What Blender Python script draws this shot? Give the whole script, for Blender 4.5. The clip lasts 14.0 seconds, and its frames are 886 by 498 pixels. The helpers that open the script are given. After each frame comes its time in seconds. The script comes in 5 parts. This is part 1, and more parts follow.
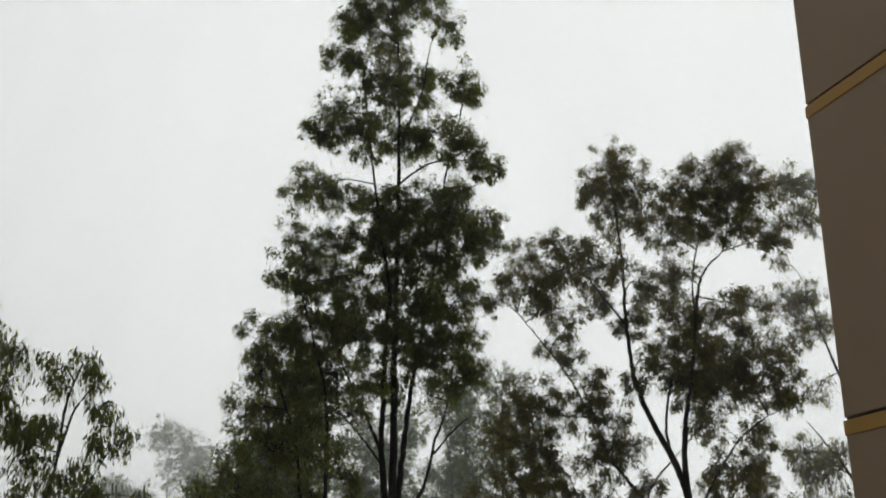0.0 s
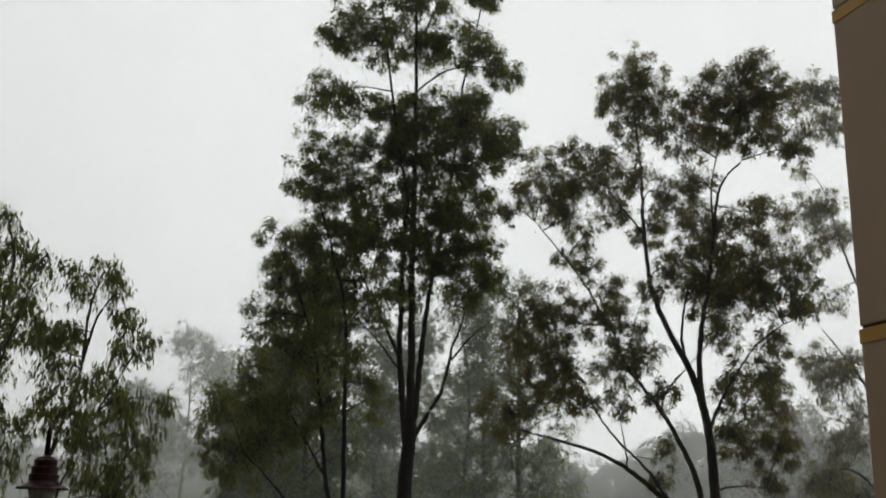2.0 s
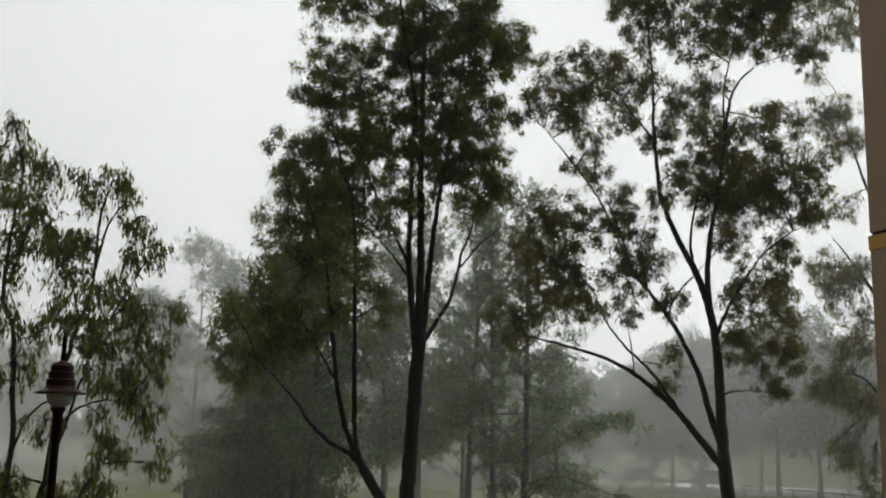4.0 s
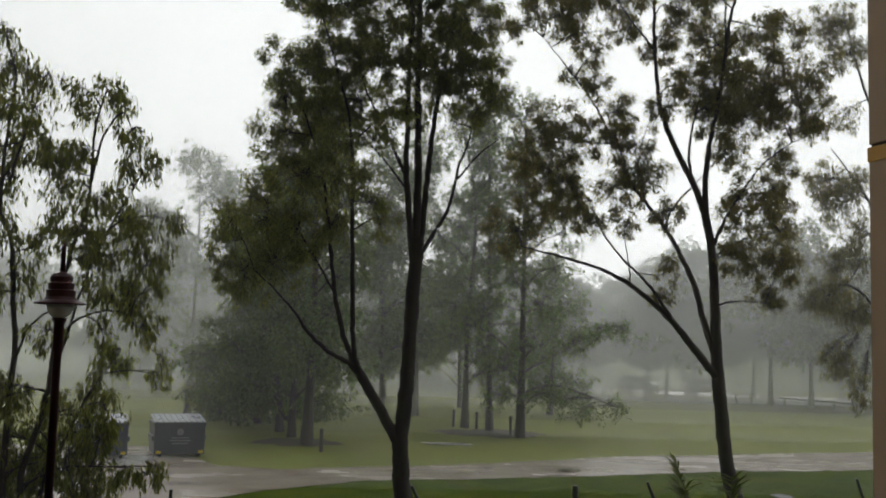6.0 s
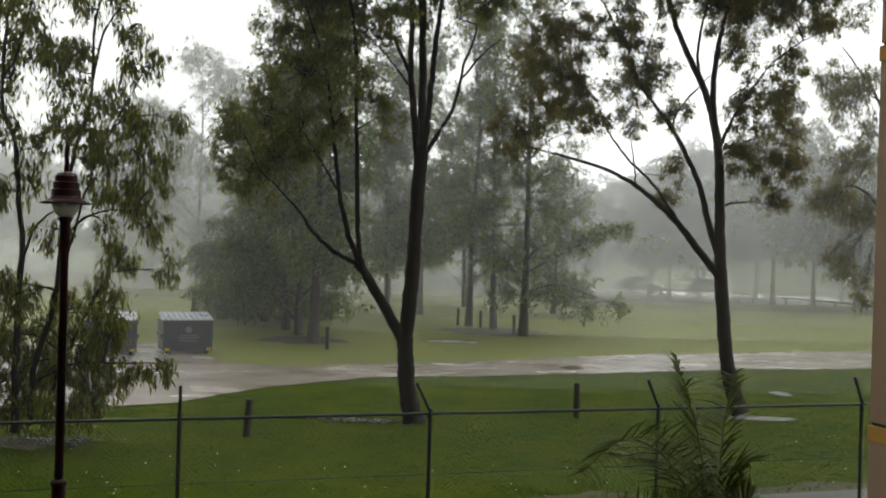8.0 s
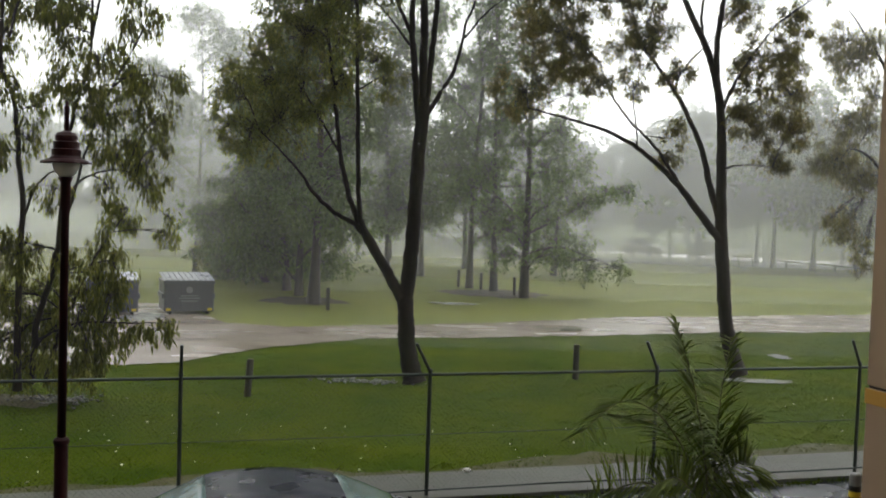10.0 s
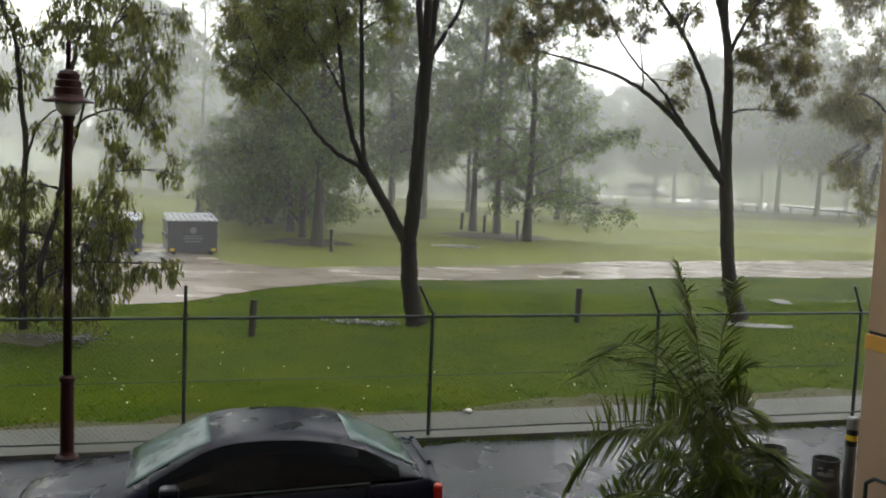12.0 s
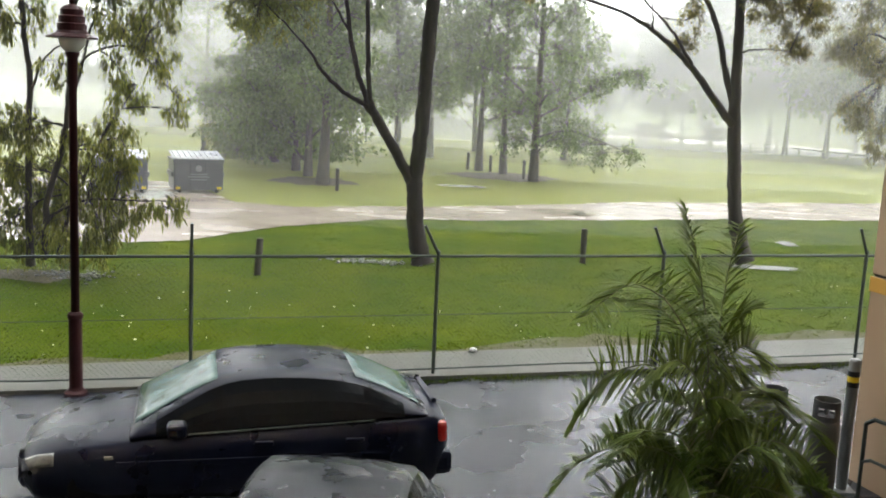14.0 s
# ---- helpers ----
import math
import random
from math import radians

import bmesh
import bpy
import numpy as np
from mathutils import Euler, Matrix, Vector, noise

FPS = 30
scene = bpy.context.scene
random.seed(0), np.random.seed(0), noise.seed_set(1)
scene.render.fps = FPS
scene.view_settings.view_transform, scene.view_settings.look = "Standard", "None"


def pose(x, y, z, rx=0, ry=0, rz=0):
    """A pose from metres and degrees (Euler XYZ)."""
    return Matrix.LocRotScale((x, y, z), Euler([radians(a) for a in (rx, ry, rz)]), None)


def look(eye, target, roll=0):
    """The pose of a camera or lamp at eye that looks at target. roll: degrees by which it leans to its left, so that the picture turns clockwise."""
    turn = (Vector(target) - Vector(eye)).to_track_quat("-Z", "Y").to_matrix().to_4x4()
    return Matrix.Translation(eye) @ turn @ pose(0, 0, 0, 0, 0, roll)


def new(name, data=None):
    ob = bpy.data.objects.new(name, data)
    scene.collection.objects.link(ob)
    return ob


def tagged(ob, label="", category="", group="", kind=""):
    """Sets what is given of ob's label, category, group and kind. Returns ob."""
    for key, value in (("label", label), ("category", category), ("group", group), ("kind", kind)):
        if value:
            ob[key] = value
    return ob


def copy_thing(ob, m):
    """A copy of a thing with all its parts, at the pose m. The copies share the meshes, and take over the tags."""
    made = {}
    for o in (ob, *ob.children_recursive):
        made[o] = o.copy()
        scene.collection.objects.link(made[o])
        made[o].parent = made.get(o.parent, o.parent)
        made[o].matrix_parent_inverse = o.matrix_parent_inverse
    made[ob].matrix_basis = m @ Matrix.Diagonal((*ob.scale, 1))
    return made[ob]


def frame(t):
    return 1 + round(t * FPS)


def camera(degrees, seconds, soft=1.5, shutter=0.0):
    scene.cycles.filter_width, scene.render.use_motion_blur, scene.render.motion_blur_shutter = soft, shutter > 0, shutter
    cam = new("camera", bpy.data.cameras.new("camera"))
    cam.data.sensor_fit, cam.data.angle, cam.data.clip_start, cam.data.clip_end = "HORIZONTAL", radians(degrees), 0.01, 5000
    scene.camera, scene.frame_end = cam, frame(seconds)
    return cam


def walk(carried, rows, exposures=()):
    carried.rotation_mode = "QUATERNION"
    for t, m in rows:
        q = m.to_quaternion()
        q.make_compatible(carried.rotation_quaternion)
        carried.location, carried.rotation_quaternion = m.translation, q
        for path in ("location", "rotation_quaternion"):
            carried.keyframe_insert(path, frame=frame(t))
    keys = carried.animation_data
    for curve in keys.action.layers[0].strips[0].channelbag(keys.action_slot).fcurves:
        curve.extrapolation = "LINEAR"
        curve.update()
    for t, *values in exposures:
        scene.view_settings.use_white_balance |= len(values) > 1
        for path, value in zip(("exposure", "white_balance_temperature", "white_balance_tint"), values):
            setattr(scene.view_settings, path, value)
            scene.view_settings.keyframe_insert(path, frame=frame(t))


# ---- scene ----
# The camera stands still on an upper balcony and tilts down, held by hand.
cam = camera(47.54, 14.0, soft=1.9)
EYE = 4.2
ROWS = [   # seconds, yaw, pitch, roll
    (0.0, -0.86, 20.84, 1.19),
    (0.5, -0.35, 19.29, 1.30),
    (1.0, -0.12, 18.04, 1.36),
    (1.5, -0.18, 16.40, 1.44),
    (2.0, 0.06, 15.61, 1.57),
    (2.5, 0.61, 13.81, 1.53),
    (3.0, 0.33, 12.43, 1.50),
    (3.2, 0.37, 11.99, 1.55),
    (5.3, 0.51, 7.38, 1.44),
    (5.5, 0.28, 6.82, 1.46),
    (6.0, 0.16, 5.31, 1.53),
    (6.5, 0.15, 4.11, 1.32),
    (7.0, 0.38, 2.27, 1.46),
    (7.5, 0.24, 1.08, 1.61),
    (8.0, 0.27, -0.38, 1.64),
    (8.2, 0.60, -1.08, 1.59),
    (10.3, 0.12, -3.14, 2.05),
    (10.5, 0.08, -3.67, 2.21),
    (11.0, -0.38, -4.26, 2.33),
    (11.5, 0.13, -5.16, 2.35),
    (12.0, 0.31, -5.84, 2.40),
    (12.5, 0.35, -6.15, 2.46),
    (13.0, 0.13, -6.98, 2.60),
    (13.5, 0.38, -8.12, 2.76),
    (14.0, 0.48, -9.27, 2.76),
]
walk(cam, [(t, pose(0, 0, EYE, 90 + pitch, 0, yaw) @ pose(0, 0, 0, 0, 0, roll)) for t, yaw, pitch, roll in ROWS],
     exposures=[(0.0, -0.92), (3.0, -0.87), (5.5, -0.68), (6.5, -0.54), (8.0, -0.18), (10.5, 0.16), (11.5, 0.3), (12.5, 0.56), (14.0, 1.3)])

# ---- world and light ----
SUN_WAY = Vector((0.335, 0.752, 0.568))
SKY_DIM, SKY_BRIGHT = 1.4, 37.0
world = bpy.data.worlds.new("overcast_sky")
scene.world = world
world.use_nodes = True
wn, wl = world.node_tree.nodes, world.node_tree.links
wn.clear()
w_out = wn.new("ShaderNodeOutputWorld")
w_bg = wn.new("ShaderNodeBackground")
w_sky = wn.new("ShaderNodeTexSky")
w_sky.sky_type = "NISHITA"
w_sky.sun_disc = False
w_sky.sun_elevation, w_sky.sun_rotation = radians(35), radians(24)
w_co = wn.new("ShaderNodeTexCoord")
w_dot = wn.new("ShaderNodeVectorMath")         # cloud is brightest round the hidden sun
w_dot.operation = "DOT_PRODUCT"
w_dot.inputs[1].default_value = SUN_WAY
w_noise = wn.new("ShaderNodeTexNoise")
w_noise.inputs["Scale"].default_value, w_noise.inputs["Detail"].default_value = 1.3, 2.0
w_add = wn.new("ShaderNodeMath")
w_add.operation = "MULTIPLY_ADD"
w_add.inputs[1].default_value = 0.22
w_ramp = wn.new("ShaderNodeMapRange")
w_ramp.interpolation_type = "SMOOTHSTEP"
for key, value in (("From Min", 0.28), ("From Max", 1.05), ("To Min", SKY_DIM), ("To Max", SKY_BRIGHT)):
    w_ramp.inputs[key].default_value = value
w_grey = wn.new("ShaderNodeVectorMath")
w_grey.operation = "SCALE"
w_grey.inputs[0].default_value = (0.985, 1.0, 1.005)
w_mix = wn.new("ShaderNodeMix")
w_mix.data_type = "RGBA"
w_mix.inputs["Factor"].default_value = 0.94
wl.new(w_co.outputs["Generated"], w_dot.inputs[0])
wl.new(w_co.outputs["Generated"], w_noise.inputs["Vector"])
wl.new(w_noise.outputs["Fac"], w_add.inputs[0])
wl.new(w_dot.outputs["Value"], w_add.inputs[2])
wl.new(w_add.outputs[0], w_ramp.inputs[0])
wl.new(w_ramp.outputs[0], w_grey.inputs["Scale"])
wl.new(w_sky.outputs[0], w_mix.inputs["A"])
wl.new(w_grey.outputs[0], w_mix.inputs["B"])
wl.new(w_mix.outputs["Result"], w_bg.inputs["Color"])
w_bg.inputs["Strength"].default_value = 0.1
wl.new(w_bg.outputs[0], w_out.inputs[0])

sun = new("sun", bpy.data.lights.new("sun", "SUN"))
sun.data.energy, sun.data.angle, sun.data.color = 0.35, radians(50), (1.0, 0.98, 0.94)
sun.matrix_world = look(SUN_WAY * 100, (0, 0, 0))


# ---- materials ----
def material(name, base, other=None, scale=4.0, rough=0.6, rough_var=0.1, bump=0.0, fine=None, metal=0.0,
             island=0.0, coat=0.0, translucent=0.0, stretch=(1, 1, 1), spec=0.5, detail=5.0):
    """Two colours mixed by noise at two scales, with fine relief."""
    m = bpy.data.materials.new(name)
    m.use_nodes = True
    n, l = m.node_tree.nodes, m.node_tree.links
    b = n["Principled BSDF"]
    other = other or tuple(c * 0.8 for c in base)
    co = n.new("ShaderNodeTexCoord")
    mp = n.new("ShaderNodeMapping")
    mp.inputs["Scale"].default_value = stretch
    l.new(co.outputs["Object"], mp.inputs[0])
    big, small = n.new("ShaderNodeTexNoise"), n.new("ShaderNodeTexNoise")
    big.inputs["Scale"].default_value, big.inputs["Detail"].default_value = scale, detail
    small.inputs["Scale"].default_value, small.inputs["Detail"].default_value = fine or scale * 11, 4.0
    for t in (big, small):
        l.new(mp.outputs[0], t.inputs["Vector"])
    blend = n.new("ShaderNodeMath")
    blend.operation = "MULTIPLY_ADD"
    blend.inputs[1].default_value = 0.45
    sub = n.new("ShaderNodeMath")
    sub.operation = "MULTIPLY_ADD"
    sub.inputs[1].default_value, sub.inputs[2].default_value = 1.6, -0.5
    l.new(small.outputs["Fac"], blend.inputs[0])
    l.new(big.outputs["Fac"], sub.inputs[0])
    half = n.new("ShaderNodeMath")
    half.operation = "MULTIPLY_ADD"
    half.inputs[1].default_value, half.inputs[2].default_value = 0.75, -0.1
    l.new(sub.outputs[0], half.inputs[0])
    l.new(half.outputs[0], blend.inputs[2])
    mix = n.new("ShaderNodeMix")
    mix.data_type = "RGBA"
    mix.inputs["A"].default_value, mix.inputs["B"].default_value = (*base, 1), (*other, 1)
    l.new(blend.outputs[0], mix.inputs["Factor"])
    colour = mix.outputs["Result"]
    if island:
        geo = n.new("ShaderNodeNewGeometry")
        hsv = n.new("ShaderNodeHueSaturation")
        ma = n.new("ShaderNodeMapRange")
        ma.inputs["To Min"].default_value, ma.inputs["To Max"].default_value = 1 - island, 1 + island
        l.new(geo.outputs["Random Per Island"], ma.inputs[0])
        l.new(ma.outputs[0], hsv.inputs["Value"])
        l.new(colour, hsv.inputs["Color"])
        colour = hsv.outputs[0]
    l.new(colour, b.inputs["Base Color"])
    rr = n.new("ShaderNodeMapRange")
    rr.inputs["To Min"].default_value, rr.inputs["To Max"].default_value = rough - rough_var, rough + rough_var
    l.new(big.outputs["Fac"], rr.inputs[0])
    l.new(rr.outputs[0], b.inputs["Roughness"])
    b.inputs["Metallic"].default_value = metal
    b.inputs["Specular IOR Level"].default_value = spec
    b.inputs["Coat Weight"].default_value = coat
    b.inputs["Coat Roughness"].default_value = 0.06
    if bump:
        bp = n.new("ShaderNodeBump")
        bp.inputs["Strength"].default_value, bp.inputs["Distance"].default_value = 0.6, bump
        l.new(small.outputs["Fac"], bp.inputs["Height"])
        l.new(bp.outputs[0], b.inputs["Normal"])
    if translucent:
        tr = n.new("ShaderNodeBsdfTranslucent")
        l.new(colour, tr.inputs["Color"])
        ms = n.new("ShaderNodeMixShader")
        ms.inputs[0].default_value = translucent
        l.new(b.outputs[0], ms.inputs[1])
        l.new(tr.outputs[0], ms.inputs[2])
        l.new(ms.outputs[0], n["Material Output"].inputs["Surface"])
    return m


def haze_material(name, amount):
    """Stand-in for rain haze: mostly clear, a little of it scatters daylight."""
    m = bpy.data.materials.new(name)
    m.use_nodes = True
    n, l = m.node_tree.nodes, m.node_tree.links
    n.clear()
    out = n.new("ShaderNodeOutputMaterial")
    clear, dif, tra = n.new("ShaderNodeBsdfTransparent"), n.new("ShaderNodeBsdfDiffuse"), n.new("ShaderNodeBsdfTranslucent")
    for s in (dif, tra):
        s.inputs["Color"].default_value = (0.88, 0.885, 0.89, 1)
    both, mix = n.new("ShaderNodeMixShader"), n.new("ShaderNodeMixShader")
    both.inputs[0].default_value = 0.85      # drops scatter light mostly forwards
    l.new(dif.outputs[0], both.inputs[1])
    l.new(tra.outputs[0], both.inputs[2])
    co, mp, nz = n.new("ShaderNodeTexCoord"), n.new("ShaderNodeMapping"), n.new("ShaderNodeTexNoise")
    mp.inputs["Scale"].default_value = (1, 1, 0.25)
    nz.inputs["Scale"].default_value, nz.inputs["Detail"].default_value = 0.09, 2.0
    rg = n.new("ShaderNodeMapRange")
    rg.inputs["From Min"].default_value, rg.inputs["From Max"].default_value = 0.3, 0.7
    rg.inputs["To Min"].default_value, rg.inputs["To Max"].default_value = amount * 0.92, amount * 1.08
    l.new(co.outputs["Object"], mp.inputs[0])
    l.new(mp.outputs[0], nz.inputs["Vector"])
    l.new(nz.outputs["Fac"], rg.inputs[0])
    l.new(rg.outputs[0], mix.inputs[0])
    l.new(clear.outputs[0], mix.inputs[1])
    l.new(both.outputs[0], mix.inputs[2])
    l.new(mix.outputs[0], out.inputs["Surface"])
    return m


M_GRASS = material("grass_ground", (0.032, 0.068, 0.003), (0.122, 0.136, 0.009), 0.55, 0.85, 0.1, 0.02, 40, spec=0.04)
# far grass: distance haze and wet sheen are painted in as paler colours
M_LAWN_HAZE = material("hazed_lawn", (0.135, 0.162, 0.017), (0.225, 0.222, 0.034), 0.16, 0.7, 0.15, 0.02, 25, spec=0.25, stretch=(0.6, 1, 1))
M_BLADE = material("grass_blade", (0.033, 0.078, 0.003), (0.148, 0.166, 0.010), 0.6, 0.75, 0.1, island=0.25, fine=3.5, translucent=0.35, spec=0.04)
M_ROAD = material("wet_gravel", (0.25, 0.20, 0.15), (0.50, 0.44, 0.375), 0.5, 0.24, 0.18, 0.004, 30, stretch=(0.5, 1, 1))
M_ASPHALT = material("wet_asphalt", (0.019, 0.021, 0.028), (0.038, 0.040, 0.050), 0.7, 0.26, 0.14, 0.002, 160, spec=0.29)
M_CONCRETE = material("wet_concrete", (0.07, 0.074, 0.058), (0.11, 0.11, 0.09), 1.2, 0.55, 0.15, 0.002, 60)
# pale base colours stand in for bright sky mirrored in the puddles
M_PUDDLE_SHINE = material("puddle_sky_shine", (0.34, 0.34, 0.32), (0.48, 0.48, 0.45), 3.0, 0.10, 0.04, 0.002, 25)
M_MULCH = material("bark_mulch", (0.066, 0.06, 0.028), (0.105, 0.09, 0.042), 2.0, 0.8, 0.1, 0.02, 40)
M_BARK = material("wet_bark", (0.018, 0.014, 0.012), (0.045, 0.036, 0.029), 2.0, 0.75, 0.1, 0.02, 22, stretch=(1, 1, 0.25), spec=0.2)
M_BARK_PALE = material("smooth_grey_bark", (0.035, 0.030, 0.026), (0.085, 0.072, 0.06), 1.2, 0.7, 0.1, 0.01, 22, stretch=(1, 1, 0.25), spec=0.25)
M_BARK_FAR = material("grey_bark", (0.06, 0.05, 0.042), (0.11, 0.095, 0.08), 1.5, 0.7, 0.1, 0.02, 14, stretch=(1, 1, 0.25))
M_LEAF = material("gum_leaf", (0.12, 0.142, 0.02), (0.275, 0.265, 0.05), 0.9, 0.5, 0.1, island=0.45, translucent=0.5, spec=0.3)
M_LEAF_B = material("grey_gum_leaf", (0.145, 0.135, 0.038), (0.30, 0.245, 0.072), 0.9, 0.5, 0.1, island=0.45, translucent=0.5, spec=0.3)
M_LEAF_C = material("soft_leaf", (0.10, 0.16, 0.038), (0.19, 0.23, 0.058), 0.3, 0.5, 0.1, island=0.4, translucent=0.42)
M_PALM = material("palm_leaf", (0.055, 0.098, 0.012), (0.20, 0.24, 0.036), 1.2, 0.45, 0.1, island=0.35, translucent=0.4, spec=0.2)
M_CANE = material("palm_cane", (0.10, 0.12, 0.04), (0.16, 0.14, 0.06), 3.0, 0.45, 0.1, 0.004)
M_STEEL = material("fence_steel", (0.045, 0.06, 0.055), (0.08, 0.095, 0.085), 3.0, 0.4, 0.1, metal=0.3)
M_WIRE = material("fence_wire", (0.035, 0.042, 0.035), (0.06, 0.068, 0.06), 3.0, 0.45, 0.1, metal=0.5)
M_LAMP = material("maroon_paint", (0.024, 0.006, 0.007), (0.04, 0.010, 0.011), 3.0, 0.5, 0.1, spec=0.2)
M_POST = material("dark_timber", (0.04, 0.038, 0.03), (0.075, 0.065, 0.05), 5.0, 0.6, 0.1, 0.006, stretch=(1, 1, 0.2))
M_RENDER = material("painted_render", (0.46, 0.325, 0.21), (0.50, 0.36, 0.24), 0.8, 0.6, 0.1, 0.002, 90)
M_BAND = material("ochre_band", (0.62, 0.33, 0.05), (0.70, 0.40, 0.075), 2.0, 0.5, 0.1, 0.001, 90)
M_JOINT = material("dark_joint", (0.05, 0.04, 0.03), None, 3.0, 0.8, 0.05)
M_BIN = material("grey_bin_paint", (0.098, 0.11, 0.136), (0.14, 0.153, 0.175), 1.8, 0.35, 0.1, 0.004)
M_LID = material("ribbed_lid", (0.24, 0.26, 0.28), (0.32, 0.34, 0.36), 2.0, 0.3, 0.1)
M_WHITE = material("white_paint", (0.72, 0.72, 0.70), (0.80, 0.80, 0.78), 3.0, 0.5, 0.1)
M_YELLOW = material("yellow_reflector", (0.75, 0.55, 0.03), (0.85, 0.65, 0.05), 3.0, 0.4, 0.1)
M_BLACK = material("black_plastic", (0.012, 0.012, 0.013), (0.025, 0.025, 0.025), 5.0, 0.45, 0.1)
M_CARPAINT = material("dark_car_paint", (0.0025, 0.0042, 0.013), (0.005, 0.008, 0.024), 3.0, 0.30, 0.16, spec=0.3, fine=45, bump=0.0012)
M_CARGREY = material("grey_car_paint", (0.005, 0.006, 0.010), (0.013, 0.015, 0.022), 4.0, 0.30, 0.30, fine=40, bump=0.0008, spec=0.2)
M_GLASS_DARK = material("tinted_glass", (0.006, 0.007, 0.008), (0.012, 0.013, 0.014), 2.0, 0.05, 0.03, spec=0.09)
# wet glass; the sky's reflection is put into its pale teal colour
M_GLASS_SKY = material("windscreen_sky_shine", (0.05, 0.095, 0.09), (0.17, 0.24, 0.23), 5.0, 0.12, 0.06, fine=50, bump=0.002)
M_HEADLIGHT = material("headlight_lens", (0.10, 0.105, 0.095), (0.30, 0.30, 0.27), 14.0, 0.1, 0.05, coat=0.8)
M_RED = material("red_lens", (0.32, 0.012, 0.01), (0.5, 0.03, 0.02), 8.0, 0.15, 0.05, coat=0.8)
M_TYRE = material("tyre_rubber", (0.006, 0.006, 0.006), (0.012, 0.012, 0.012), 9.0, 0.8, 0.1, spec=0.1)
M_ALLOY = material("wheel_metal", (0.35, 0.36, 0.37), (0.45, 0.46, 0.47), 9.0, 0.3, 0.1, metal=0.9)
M_GAS = material("gas_bottle_grey", (0.05, 0.052, 0.05), (0.09, 0.09, 0.085), 3.0, 0.45, 0.1, 0.001)
M_HOSE = material("pale_hose", (0.55, 0.55, 0.5), (0.65, 0.65, 0.6), 5.0, 0.5, 0.1)
M_GALV = material("galvanised_pipe", (0.20, 0.21, 0.21), (0.30, 0.31, 0.31), 4.0, 0.4, 0.1, metal=0.5)
M_VERGE = material("worn_verge", (0.046, 0.058, 0.008), (0.078, 0.062, 0.018), 0.9, 0.8, 0.1, 0.01, 40)
M_FLOWER = material("fallen_petal", (0.6, 0.6, 0.45), (0.75, 0.72, 0.5), 9.0, 0.6, 0.1, island=0.2)
M_STONE = material("wet_pebble", (0.13, 0.138, 0.13), (0.25, 0.255, 0.24), 6.0, 0.35, 0.1, island=0.3)
M_LENS = material("frosted_glass", (0.6, 0.62, 0.58), (0.7, 0.72, 0.68), 6.0, 0.2, 0.1, translucent=0.4)


# ---- mesh helpers ----
def part(name, bm, mat, parent=None, label="", smooth=False):
    me = bpy.data.meshes.new(name)
    bmesh.ops.recalc_face_normals(bm, faces=bm.faces)
    bm.to_mesh(me)
    bm.free()
    me.materials.append(mat)
    if smooth:
        me.polygons.foreach_set("use_smooth", [True] * len(me.polygons))
    ob = new(name, me)
    ob.parent = parent
    return tagged(ob, label)


def raw(name, verts, faces, mat, parent=None, label="", smooth=False):
    me = bpy.data.meshes.new(name)
    verts = np.asarray(verts, dtype=np.float32).reshape(-1, 3)
    faces = np.asarray(faces, dtype=np.int32)
    k = faces.shape[1]
    me.vertices.add(len(verts))
    me.vertices.foreach_set("co", verts.ravel())
    me.loops.add(faces.size)
    me.loops.foreach_set("vertex_index", faces.ravel())
    me.polygons.add(len(faces))
    me.polygons.foreach_set("loop_start", np.arange(len(faces), dtype=np.int32) * k)
    if smooth:
        me.polygons.foreach_set("use_smooth", np.ones(len(faces), dtype=bool))
    me.update(calc_edges=True)
    me.validate()
    me.materials.append(mat)
    ob = new(name, me)
    ob.parent = parent
    return tagged(ob, label)


def thing(name, place, label, category, group="", turn=0.0):
    ob = new(name)
    ob.matrix_world = pose(*place, 0, 0, turn)
    return tagged(ob, label, category, group)


def box(bm, lo, hi, bevel=0.0, m=None):
    c = [(a + b) / 2 for a, b in zip(lo, hi)]
    s = [abs(b - a) for a, b in zip(lo, hi)]
    mat = Matrix.Translation(c) @ Matrix.Diagonal((*s, 1))
    got = bmesh.ops.create_cube(bm, size=1, matrix=(m or Matrix()) @ mat)
    if bevel:
        edges = list({e for v in got["verts"] for e in v.link_edges})
        bmesh.ops.bevel(bm, geom=edges, offset=bevel, segments=2, profile=0.5, affect="EDGES")
    return bm


def boxed(lo, hi, bevel=0.0, m=None):
    return box(bmesh.new(), lo, hi, bevel, m)


def rod(bm, a, b, r1, r2=None, sides=10):
    a, b = Vector(a), Vector(b)
    d = b - a
    m = Matrix.Translation((a + b) / 2) @ d.to_track_quat("Z", "Y").to_matrix().to_4x4()
    bmesh.ops.create_cone(bm, cap_ends=True, segments=sides, radius1=r1, radius2=r1 if r2 is None else r2, depth=d.length, matrix=m)
    return bm


def lathe(profile, sides=20):
    """A turned body from (radius, height) pairs."""
    bm = bmesh.new()
    rings = [[bm.verts.new((r * math.cos(2 * math.pi * i / sides), r * math.sin(2 * math.pi * i / sides), z)) for i in range(sides)]
             for r, z in profile]
    for a, b in zip(rings, rings[1:]):
        for i in range(sides):
            bm.faces.new((a[i], a[(i + 1) % sides], b[(i + 1) % sides], b[i]))
    bm.faces.new(rings[0][::-1])
    bm.faces.new(rings[-1])
    return bm


